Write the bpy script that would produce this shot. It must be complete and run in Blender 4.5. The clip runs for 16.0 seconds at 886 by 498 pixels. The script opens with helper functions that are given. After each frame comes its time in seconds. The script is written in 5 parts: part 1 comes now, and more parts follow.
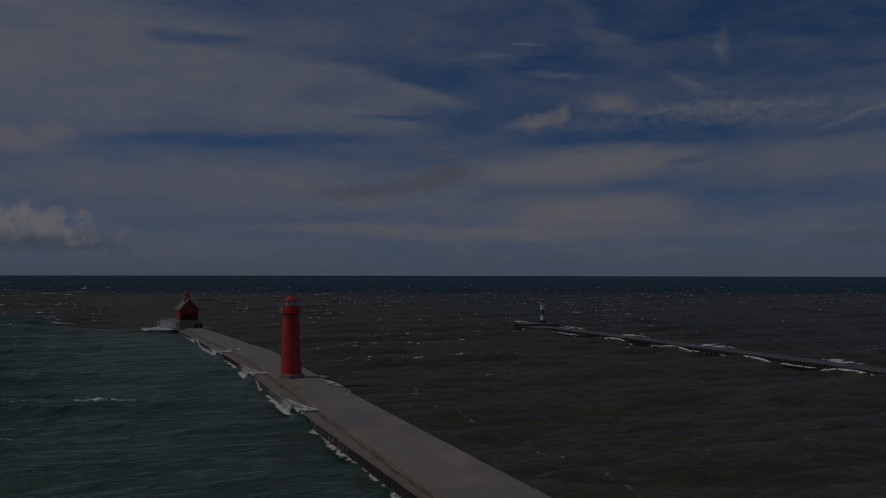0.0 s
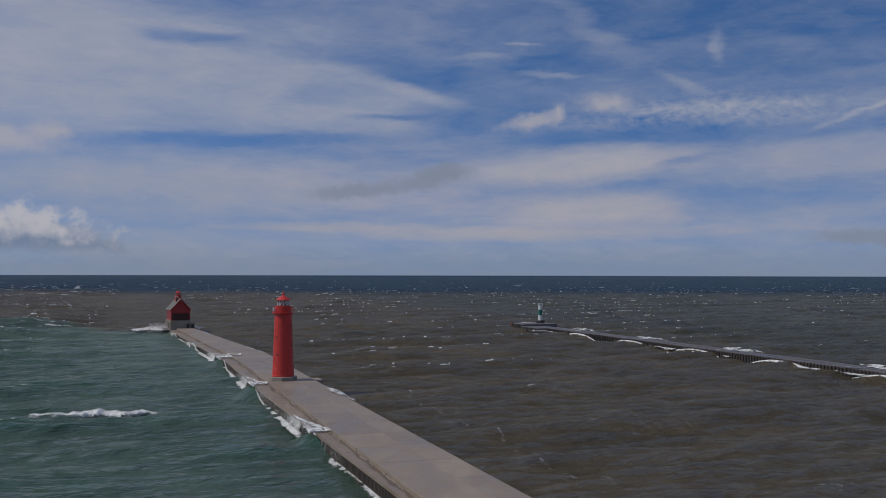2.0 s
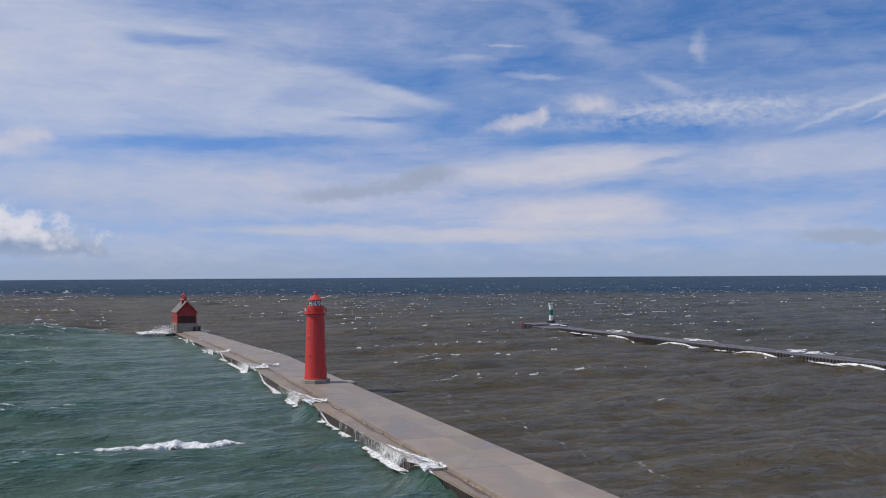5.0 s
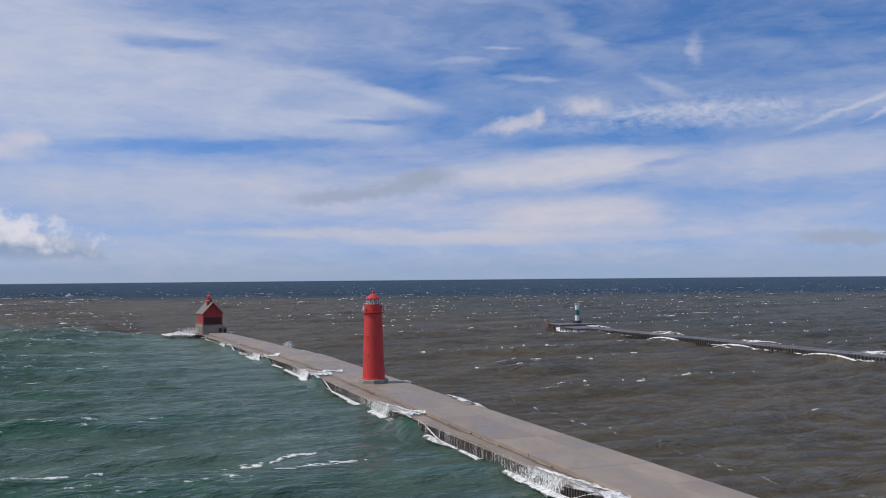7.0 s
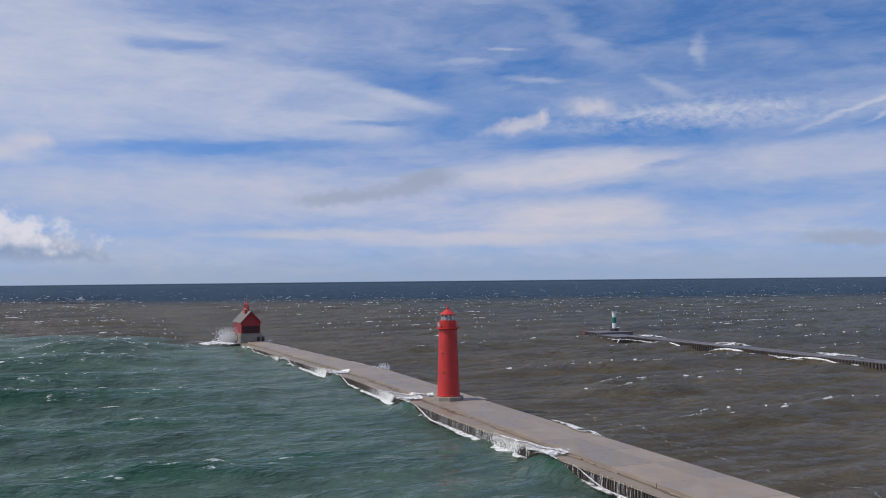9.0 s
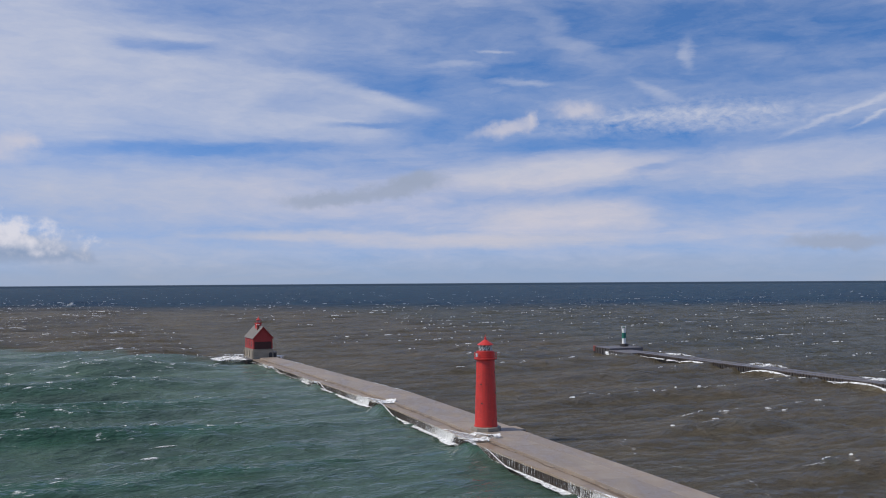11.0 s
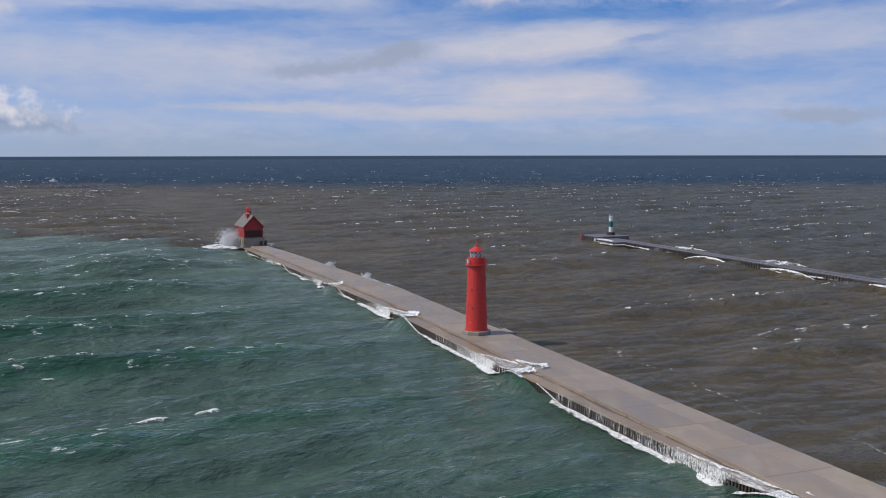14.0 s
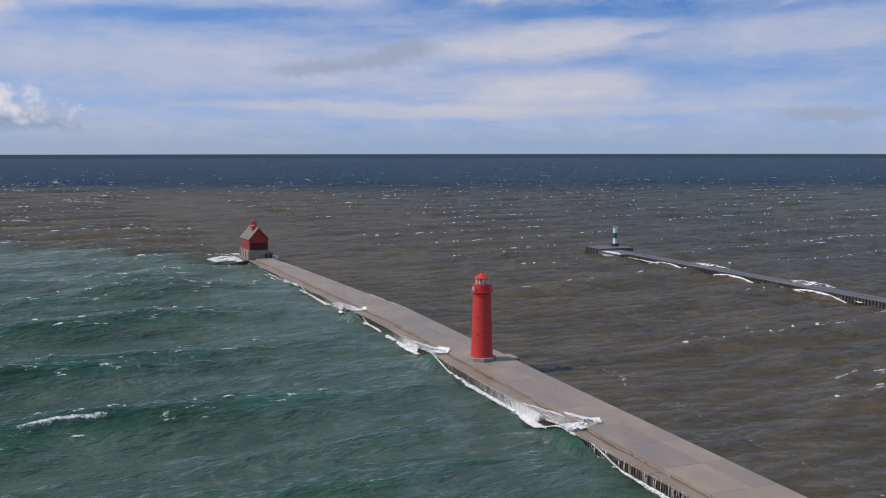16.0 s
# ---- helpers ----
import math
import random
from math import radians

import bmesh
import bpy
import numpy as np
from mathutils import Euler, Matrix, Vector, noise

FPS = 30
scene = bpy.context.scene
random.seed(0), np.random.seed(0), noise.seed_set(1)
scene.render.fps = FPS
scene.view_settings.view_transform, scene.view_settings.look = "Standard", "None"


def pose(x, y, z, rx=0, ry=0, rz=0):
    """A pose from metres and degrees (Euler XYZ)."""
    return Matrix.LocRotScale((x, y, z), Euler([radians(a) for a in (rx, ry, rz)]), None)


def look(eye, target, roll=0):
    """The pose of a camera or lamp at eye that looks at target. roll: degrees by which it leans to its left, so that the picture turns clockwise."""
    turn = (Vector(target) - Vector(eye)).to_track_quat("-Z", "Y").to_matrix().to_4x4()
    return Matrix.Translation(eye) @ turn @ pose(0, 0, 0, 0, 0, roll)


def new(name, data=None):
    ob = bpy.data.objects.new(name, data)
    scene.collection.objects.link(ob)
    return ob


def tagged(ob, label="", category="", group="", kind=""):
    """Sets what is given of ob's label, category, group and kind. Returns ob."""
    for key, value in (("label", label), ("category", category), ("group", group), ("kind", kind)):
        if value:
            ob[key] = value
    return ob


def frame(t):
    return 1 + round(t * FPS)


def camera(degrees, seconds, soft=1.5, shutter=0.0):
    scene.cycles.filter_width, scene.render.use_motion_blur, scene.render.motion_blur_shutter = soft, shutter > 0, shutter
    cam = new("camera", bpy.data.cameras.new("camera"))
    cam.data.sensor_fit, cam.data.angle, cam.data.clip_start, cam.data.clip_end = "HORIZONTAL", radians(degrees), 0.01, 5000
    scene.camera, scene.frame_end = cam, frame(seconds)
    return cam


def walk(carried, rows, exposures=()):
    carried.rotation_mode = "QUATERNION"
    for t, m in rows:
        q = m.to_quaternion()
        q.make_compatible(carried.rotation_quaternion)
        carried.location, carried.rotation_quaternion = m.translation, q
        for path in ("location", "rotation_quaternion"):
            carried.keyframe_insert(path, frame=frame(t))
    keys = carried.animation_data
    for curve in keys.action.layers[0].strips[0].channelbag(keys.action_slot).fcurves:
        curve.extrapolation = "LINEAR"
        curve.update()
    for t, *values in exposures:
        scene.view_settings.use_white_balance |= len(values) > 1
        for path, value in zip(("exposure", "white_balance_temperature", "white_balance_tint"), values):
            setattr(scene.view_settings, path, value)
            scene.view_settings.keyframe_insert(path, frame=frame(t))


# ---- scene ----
cam = camera(50.0, 16.0, 1.0)
PATH = [
    (0.0, pose(-0.00, 0.00, 22.31, 91.43, -0.10, -0.00)),
    (0.5, pose(-0.06, 1.75, 22.18, 91.41, -0.12, -0.15)),
    (1.0, pose(-0.07, 3.45, 22.20, 91.43, -0.12, -0.20)),
    (1.5, pose(-0.09, 5.01, 22.23, 91.40, -0.12, -0.19)),
    (2.0, pose(-0.44, 6.32, 22.15, 91.41, -0.11, -0.29)),
    (2.5, pose(-1.17, 7.48, 22.08, 91.40, -0.06, -0.42)),
    (3.0, pose(-2.25, 8.53, 22.00, 91.44, -0.02, -0.49)),
    (3.5, pose(-3.71, 9.50, 21.94, 91.47, 0.04, -0.66)),
    (4.0, pose(-5.52, 10.44, 21.87, 91.47, 0.11, -0.90)),
    (6.5, pose(-18.13, 14.47, 20.71, 91.66, 0.49, -1.37)),
    (7.0, pose(-21.14, 15.19, 20.69, 91.67, 0.52, -1.38)),
    (7.5, pose(-24.12, 15.94, 20.97, 91.65, 0.53, -1.40)),
    (8.0, pose(-27.38, 16.65, 21.48, 91.70, 0.59, -1.35)),
    (8.5, pose(-30.61, 17.27, 22.19, 91.73, 0.68, -1.32)),
    (9.0, pose(-33.65, 17.81, 23.34, 91.74, 0.58, -1.13)),
    (9.2, pose(-34.76, 17.96, 23.81, 91.76, 0.55, -1.01)),
    (11.3, pose(-42.90, 17.51, 29.06, 91.88, 0.32, -1.95)),
    (11.5, pose(-43.07, 17.47, 29.51, 91.28, 0.26, -1.98)),
    (12.0, pose(-43.28, 17.33, 30.46, 88.31, 0.15, -2.11)),
    (12.5, pose(-43.37, 17.13, 31.30, 84.96, 0.17, -2.37)),
    (13.0, pose(-43.43, 16.90, 32.29, 84.17, 0.20, -2.57)),
    (13.5, pose(-43.44, 16.63, 33.37, 84.18, 0.15, -2.63)),
    (14.0, pose(-43.40, 16.39, 34.51, 84.20, 0.10, -2.65)),
    (14.5, pose(-43.45, 16.19, 35.72, 84.15, 0.07, -2.66)),
    (15.0, pose(-43.62, 16.04, 36.95, 84.15, 0.10, -2.65)),
    (15.5, pose(-43.77, 15.91, 38.29, 84.11, 0.11, -2.62)),
    (16.0, pose(-43.84, 15.83, 39.75, 84.10, 0.05, -2.44)),
]
FADE = [(0.0, -2.65), (0.5, -2.0), (1.0, -1.48), (1.5, -1.03), (2.0, -0.7), (2.5, -0.41), (3.0, -0.2), (3.5, -0.06), (4.0, 0.0), (16.0, 0.0)]
walk(cam, PATH, FADE)

# ---- the plan: pier axis, wave travel ----
TOWER = Vector((-29.57, 185.5, 0.0))
AXIS = Vector((-0.3157, 0.9489, 0.0))       # along the pier, out into the lake
SIDE = Vector((0.9489, 0.3157, 0.0))        # across the pier, towards the channel
PIER_YAW = math.degrees(math.atan2(-AXIS.x, AXIS.y))
DECK, LEDGE = 1.9, 1.45
LEVEL = -0.36                               # the lake's mean height
DRIFT = (3.8, -6.8)                         # metres a second that the waves travel
SUN_AZ, SUN_EL = 263.0, 48.0                # degrees from +y towards +x, and above the horizon


def spot(al, ac, z=0.0):
    """A place by metres along the pier from the tower, across it, and height."""
    p = TOWER + AXIS * al + SIDE * ac
    return Vector((p.x, p.y, z))


def right_edge(al):
    if al < -20:
        return 5.7 + min(100.0, -20 - al) * 0.007
    return 5.7 if al < 60 else 5.7 - (al - 60) * 0.075


def left_edge(al):
    if al < -20:
        return -5.7 + min(100.0, -20 - al) * 0.018
    return -5.7 if al < 45 else -5.7 - (al - 45) * 0.046


def step_edge(al):
    """Where the ledge meets the deck's step."""
    return -3.1 if al < 45 else left_edge(al) + 2.6


def drop(al):
    """The outer pier has settled towards its head."""
    return 0.0 if al < 45 else (al - 45) * 0.004


# ---- node helper ----
class Net:
    def __init__(self, tree):
        self.t = tree
        tree.nodes.clear()

    def add(self, kind):
        return self.t.nodes.new(kind)

    def plug(self, socket, value):
        if value is None:
            return
        if isinstance(value, bpy.types.NodeSocket):
            self.t.links.new(value, socket)
        elif isinstance(value, (tuple, list)) and len(value) == 3 and socket.type == "RGBA":
            socket.default_value = (*value, 1.0)
        else:
            socket.default_value = value

    def math(self, op, a, b=None, c=None, clamp=False):
        n = self.add("ShaderNodeMath")
        n.operation, n.use_clamp = op, clamp
        for s, v in zip(n.inputs, (a, b, c)):
            self.plug(s, v)
        return n.outputs[0]

    def vec(self, op, a, b=None):
        n = self.add("ShaderNodeVectorMath")
        n.operation = op
        self.plug(n.inputs[0], a)
        self.plug(n.inputs[1], b)
        return n.outputs["Value"] if op in ("DOT_PRODUCT", "LENGTH") else n.outputs["Vector"]

    def join(self, x, y, z):
        n = self.add("ShaderNodeCombineXYZ")
        for s, v in zip(n.inputs, (x, y, z)):
            self.plug(s, v)
        return n.outputs[0]

    def split(self, v):
        n = self.add("ShaderNodeSeparateXYZ")
        self.plug(n.inputs[0], v)
        return n.outputs

    def place(self, v, loc=(0, 0, 0), rot=(0, 0, 0), scale=(1, 1, 1), kind="POINT"):
        n = self.add("ShaderNodeMapping")
        n.vector_type = kind
        self.plug(n.inputs["Vector"], v)
        n.inputs["Location"].default_value, n.inputs["Rotation"].default_value, n.inputs["Scale"].default_value = loc, rot, scale
        return n.outputs[0]

    def noise(self, v, scale, detail=4.0, rough=0.55, warp=0.0, color=False):
        n = self.add("ShaderNodeTexNoise")
        self.plug(n.inputs["Vector"], v)
        n.inputs["Scale"].default_value, n.inputs["Detail"].default_value = scale, detail
        n.inputs["Roughness"].default_value, n.inputs["Distortion"].default_value = rough, warp
        return n.outputs["Color"] if color else n.outputs["Fac"]

    def smooth(self, v, lo, hi, a=0.0, b=1.0):
        n = self.add("ShaderNodeMapRange")
        n.interpolation_type = "SMOOTHSTEP"
        for s, x in zip(n.inputs[:5], (v, lo, hi, a, b)):
            self.plug(s, x)
        return n.outputs[0]

    def mix(self, f, a, b, mode="MIX"):
        n = self.add("ShaderNodeMix")
        n.data_type, n.blend_type = "RGBA", mode
        self.plug(n.inputs["Factor"], f)
        self.plug(n.inputs[6], a)
        self.plug(n.inputs[7], b)
        return n.outputs[2]

    def bump(self, h, strength, distance, normal=None):
        n = self.add("ShaderNodeBump")
        n.inputs["Strength"].default_value, n.inputs["Distance"].default_value = strength, distance
        self.plug(n.inputs["Height"], h)
        self.plug(n.inputs["Normal"], normal)
        return n.outputs[0]

    def surface(self, color, rough=0.6, metal=0.0, normal=None, spec=0.5, ior=1.5):
        b, o = self.add("ShaderNodeBsdfPrincipled"), self.add("ShaderNodeOutputMaterial")
        self.plug(b.inputs["Base Color"], color)
        self.plug(b.inputs["Roughness"], rough)
        self.plug(b.inputs["Metallic"], metal)
        self.plug(b.inputs["Normal"], normal)
        self.plug(b.inputs["Specular IOR Level"], spec)
        self.plug(b.inputs["IOR"], ior)
        self.t.links.new(b.outputs[0], o.inputs["Surface"])
        return b, o


def material(name):
    m = bpy.data.materials.new(name)
    m.use_nodes = True
    return m, Net(m.node_tree)


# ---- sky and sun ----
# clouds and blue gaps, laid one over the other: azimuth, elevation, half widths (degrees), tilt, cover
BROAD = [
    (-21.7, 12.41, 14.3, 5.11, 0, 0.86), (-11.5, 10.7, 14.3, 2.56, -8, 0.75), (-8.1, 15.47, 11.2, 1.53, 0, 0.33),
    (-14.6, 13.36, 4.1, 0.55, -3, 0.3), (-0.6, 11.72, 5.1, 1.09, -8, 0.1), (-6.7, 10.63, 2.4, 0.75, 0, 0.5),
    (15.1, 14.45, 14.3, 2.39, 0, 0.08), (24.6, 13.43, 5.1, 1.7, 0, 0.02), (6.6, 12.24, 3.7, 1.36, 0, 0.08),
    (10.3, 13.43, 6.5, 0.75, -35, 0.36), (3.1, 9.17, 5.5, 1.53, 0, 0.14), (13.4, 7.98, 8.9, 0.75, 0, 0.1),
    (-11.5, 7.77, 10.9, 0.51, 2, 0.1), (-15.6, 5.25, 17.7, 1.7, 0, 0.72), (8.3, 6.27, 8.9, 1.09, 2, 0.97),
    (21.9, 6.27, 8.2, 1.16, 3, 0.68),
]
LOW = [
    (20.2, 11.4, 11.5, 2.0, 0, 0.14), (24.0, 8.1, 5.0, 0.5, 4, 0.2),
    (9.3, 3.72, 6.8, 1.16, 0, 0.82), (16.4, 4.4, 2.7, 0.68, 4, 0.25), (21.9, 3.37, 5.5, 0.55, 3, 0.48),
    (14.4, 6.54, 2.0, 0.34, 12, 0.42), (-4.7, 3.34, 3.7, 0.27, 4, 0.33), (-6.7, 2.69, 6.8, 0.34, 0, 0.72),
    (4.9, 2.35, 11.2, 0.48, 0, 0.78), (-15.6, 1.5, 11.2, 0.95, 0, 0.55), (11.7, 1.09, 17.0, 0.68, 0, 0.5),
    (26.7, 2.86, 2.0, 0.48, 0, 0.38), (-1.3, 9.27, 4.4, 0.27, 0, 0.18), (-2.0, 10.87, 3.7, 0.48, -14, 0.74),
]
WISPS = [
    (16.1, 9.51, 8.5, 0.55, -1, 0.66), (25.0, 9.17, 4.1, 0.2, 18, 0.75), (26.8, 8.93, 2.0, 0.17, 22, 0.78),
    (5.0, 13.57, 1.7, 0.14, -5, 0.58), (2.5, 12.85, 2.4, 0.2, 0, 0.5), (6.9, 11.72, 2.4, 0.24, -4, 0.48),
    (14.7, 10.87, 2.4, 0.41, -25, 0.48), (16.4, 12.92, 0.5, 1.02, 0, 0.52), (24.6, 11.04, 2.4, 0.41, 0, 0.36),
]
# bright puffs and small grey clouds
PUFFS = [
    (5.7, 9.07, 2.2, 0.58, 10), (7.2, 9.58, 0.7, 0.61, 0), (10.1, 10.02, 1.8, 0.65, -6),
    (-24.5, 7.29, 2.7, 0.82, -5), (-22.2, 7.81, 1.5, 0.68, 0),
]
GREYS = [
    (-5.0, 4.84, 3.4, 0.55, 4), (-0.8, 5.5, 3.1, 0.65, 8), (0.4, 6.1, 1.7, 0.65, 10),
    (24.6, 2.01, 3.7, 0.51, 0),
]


def build_world():
    world = bpy.data.worlds.new("sky")
    scene.world = world
    world.use_nodes = True
    g = Net(world.node_tree)
    tex = g.add("ShaderNodeTexCoord")
    x, y, z = g.split(tex.outputs["Generated"])
    deg = 180 / math.pi
    az = g.math("MULTIPLY", g.math("ARCTAN2", x, y), deg)
    el = g.math("MULTIPLY", g.math("ARCSINE", z), deg)
    flat = g.join(az, el, 0.0)
    # ragged edges: the soft shapes are looked up through two warps, a wide streaky one and a small one
    def warped(scale, detail, size, offset):
        w = g.noise(g.place(flat, (offset, offset, 0), scale=scale), 1.0, detail, 0.6, color=True)
        return g.vec("ADD", flat, g.vec("MULTIPLY", g.vec("SUBTRACT", w, (0.5, 0.5, 0.5)), size))

    soft = warped((0.13, 0.55, 1), 8.0, (5.5, 1.5, 0.0), 3.0)
    thin = warped((0.45, 1.3, 1), 7.0, (1.8, 0.75, 0.0), 9.0)
    ragged = warped((0.8, 0.9, 1), 7.0, (2.2, 1.25, 0.0), 5.0)

    def blob(where, b, lo=0.15, hi=1.25):
        v = g.place(where, (b[0], b[1], 0), (0, 0, radians(b[4])), (b[2], b[3], 1), "TEXTURE")
        return g.smooth(g.vec("LENGTH", v), hi, lo)

    def lay(under, where, b, lo, hi):
        n = g.add("ShaderNodeMix")
        g.plug(n.inputs[0], blob(where, b, lo, hi))
        g.plug(n.inputs[2], under)
        n.inputs[3].default_value = b[5]
        return n.outputs[0]

    streak = g.noise(g.place(soft, rot=(0, 0, radians(-6)), scale=(0.05, 0.32, 1)), 1.0, 8.0, 0.62, 0.4)
    fine = g.noise(g.place(soft, rot=(0, 0, radians(5)), scale=(0.3, 0.95, 1)), 1.0, 8.0, 0.64)
    curd = g.noise(g.place(thin, rot=(0, 0, radians(20)), scale=(1.6, 2.6, 1)), 1.0, 5.0, 0.6)
    cover = g.math("MULTIPLY_ADD", streak, 0.8, -0.02)
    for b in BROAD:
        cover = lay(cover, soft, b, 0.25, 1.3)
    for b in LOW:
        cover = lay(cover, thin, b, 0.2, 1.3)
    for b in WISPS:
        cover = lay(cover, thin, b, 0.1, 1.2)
    cover = g.math("MULTIPLY_ADD", g.math("SUBTRACT", streak, 0.5), 0.5, cover)
    cover = g.math("MULTIPLY_ADD", g.smooth(el, 7.5, 2.5), 0.17, cover)
    cover = g.math("MULTIPLY_ADD", g.math("SUBTRACT", fine, 0.5), 0.62, cover)
    cover = g.math("MULTIPLY_ADD", g.math("MULTIPLY", g.math("SUBTRACT", curd, 0.5), blob(soft, (16.0, 9.3, 10.0, 1.2, 0))), 1.3, cover)
    cover = g.math("MINIMUM", g.math("MAXIMUM", cover, 0.0), 1.0)
    sky = g.add("ShaderNodeTexSky")
    sky.sky_type, sky.sun_disc = "NISHITA", False
    sky.sun_elevation, sky.sun_rotation = radians(SUN_EL), radians(SUN_AZ)
    sky.air_density, sky.dust_density, sky.ozone_density = 1.0, 0.4, 2.0
    up = g.math("ADD", g.math("MULTIPLY", g.math("MAXIMUM", z, 0.0), 1.4), 0.16)
    g.plug(sky.inputs["Vector"], g.vec("NORMALIZE", g.join(x, y, up)))
    blue = g.mix(1.0, sky.outputs[0], (0.066, 0.101, 0.142), "MULTIPLY")
    white = g.mix(g.smooth(el, 1.5, 9.0), (0.50, 0.51, 0.585), (0.56, 0.585, 0.69))
    white = g.mix(g.math("MULTIPLY", blob(soft, (7, 4.6, 26, 4.2, 0)), g.smooth(streak, 0.25, 0.6)), white, (0.625, 0.595, 0.655))
    color = g.mix(g.math("MULTIPLY", cover, 0.93), blue, white)
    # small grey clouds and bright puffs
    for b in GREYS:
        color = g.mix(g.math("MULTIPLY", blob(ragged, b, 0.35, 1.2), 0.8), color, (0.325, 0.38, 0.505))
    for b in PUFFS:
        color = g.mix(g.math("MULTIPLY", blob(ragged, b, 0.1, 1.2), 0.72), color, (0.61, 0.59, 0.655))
    # the heaped cloud low over the lake: flat grey-blue foot, white billows
    billow = g.noise(flat, 1.0, 5.0, 0.54)
    heap = g.math("SUBTRACT", g.vec("LENGTH", g.place(flat, (-22.8, 1.5, 0), (0, 0, radians(-11)), (5.4, 2.15, 1), "TEXTURE")), g.math("MULTIPLY", g.math("SUBTRACT", billow, 0.5), 1.5))
    heap = g.math("MULTIPLY", g.smooth(heap, 1.15, 0.6), g.smooth(g.math("MULTIPLY_ADD", g.math("SUBTRACT", billow, 0.5), 0.9, el), 0.9, 1.6))
    lit = g.smooth(g.math("ADD", el, g.math("MULTIPLY", billow, 3.0)), 2.7, 4.5)
    color = g.mix(g.math("MULTIPLY", heap, 0.9), color, g.mix(lit, (0.25, 0.33, 0.49), (0.71, 0.70, 0.765)))
    # haze over the horizon, and the lake's far blue under it
    color = g.mix(g.math("MULTIPLY", g.smooth(g.math("MULTIPLY_ADD", g.math("SUBTRACT", fine, 0.5), 2.2, el), 2.0, 0.0), 0.6), color, (0.305, 0.365, 0.485))
    color = g.mix(g.smooth(el, -0.16, -0.22), color, (0.042, 0.066, 0.110))
    back, out = g.add("ShaderNodeBackground"), g.add("ShaderNodeOutputWorld")
    g.plug(back.inputs["Color"], color)
    back.inputs["Strength"].default_value = 1.0
    g.t.links.new(back.outputs[0], out.inputs["Surface"])


build_world()
sun = new("sun", bpy.data.lights.new("sun", "SUN"))
sun.data.energy, sun.data.angle, sun.data.color = 3.3, radians(0.6), (1.0, 0.92, 0.80)
a, e = radians(SUN_AZ), radians(SUN_EL)
sun.matrix_world = look((100 * math.sin(a) * math.cos(e), 100 * math.cos(a) * math.cos(e), 100 * math.sin(e)), (0, 0, 0))


# ---- materials ----
def painted(name, color, dark, rough=0.45, scale=0.8, metal=0.0):
    """Old paint: blotches, streaks running down, small relief."""
    m, g = material(name)
    p = g.add("ShaderNodeTexCoord").outputs["Object"]
    blotch = g.noise(p, scale, 5.0, 0.6)
    runs = g.noise(g.place(p, scale=(3.0, 3.0, 0.22)), 1.3, 4.0, 0.6)
    f = g.math("MULTIPLY", g.smooth(g.math("ADD", blotch, runs), 0.85, 1.4), 0.75)
    grain = g.noise(p, 9.0, 3.0)
    g.surface(g.mix(f, color, dark), g.smooth(grain, 0.2, 0.8, rough - 0.1, rough + 0.15), metal, g.bump(blotch, 0.25, 0.03))
    return m


def concrete(name, dry, wet, stain, amount):
    """Wet old concrete: puddled patches, brown silt, fine grain."""
    m, g = material(name)
    p = g.add("ShaderNodeNewGeometry").outputs["Position"]
    one = g.add("ShaderNodeObjectInfo").outputs["Random"]
    big = g.noise(g.place(p, rot=(0, 0, radians(-PIER_YAW)), scale=(0.28, 0.09, 1.0)), 1.0, 6.0, 0.62, 0.6)
    mid = g.noise(p, 0.9, 6.0, 0.65)
    fine = g.noise(p, 14.0, 4.0, 0.6)
    soak = g.smooth(g.math("ADD", big, g.math("MULTIPLY", mid, 0.25)), 0.48, 0.84)
    silt = g.smooth(g.math("ADD", g.math("MULTIPLY", big, 0.6), g.math("MULTIPLY", g.noise(p, 0.33, 6.0, 0.7), 0.7)), 0.75 - amount, 1.0 - amount)
    c = g.mix(soak, dry, wet)
    c = g.mix(g.math("MULTIPLY", silt, 0.55), c, stain)
    c = g.mix(g.math("MULTIPLY", g.smooth(fine, 0.45, 0.75), 0.22), c, (0.09, 0.085, 0.08))
    c = g.mix(g.math("MULTIPLY", one, 0.34), c, (0.13, 0.122, 0.125))
    g.surface(c, g.smooth(soak, 0.0, 1.0, 0.62, 0.36), 0.0, g.bump(fine, 0.25, 0.02, g.bump(mid, 0.25, 0.06)))
    return m


RED = painted("red_paint", (0.54, 0.032, 0.024), (0.33, 0.024, 0.020), 0.45)
RED_WALL = painted("red_cladding", (0.33, 0.030, 0.028), (0.19, 0.022, 0.020), 0.65, 0.5)
WHITE = painted("white_paint", (0.74, 0.75, 0.74), (0.45, 0.43, 0.38), 0.4)
GREEN = painted("green_paint", (0.010, 0.14, 0.105), (0.008, 0.07, 0.055), 0.4)
ROOF = painted("grey_shingle", (0.165, 0.152, 0.142), (0.11, 0.10, 0.094), 0.9, 1.6)
DARK = painted("dark_iron", (0.035, 0.033, 0.033), (0.07, 0.045, 0.03), 0.55)
RUST = painted("rusty_steel", (0.075, 0.055, 0.042), (0.025, 0.022, 0.02), 0.6, 2.0)
MARK = painted("red_marker", (0.24, 0.055, 0.04), (0.12, 0.045, 0.035), 0.6)
MAROON = painted("dark_maroon", (0.055, 0.014, 0.013), (0.028, 0.012, 0.011), 0.7)
CONCRETE = concrete("pier_concrete", (0.330, 0.275, 0.218), (0.250, 0.216, 0.194), (0.275, 0.200, 0.134), 0.26)
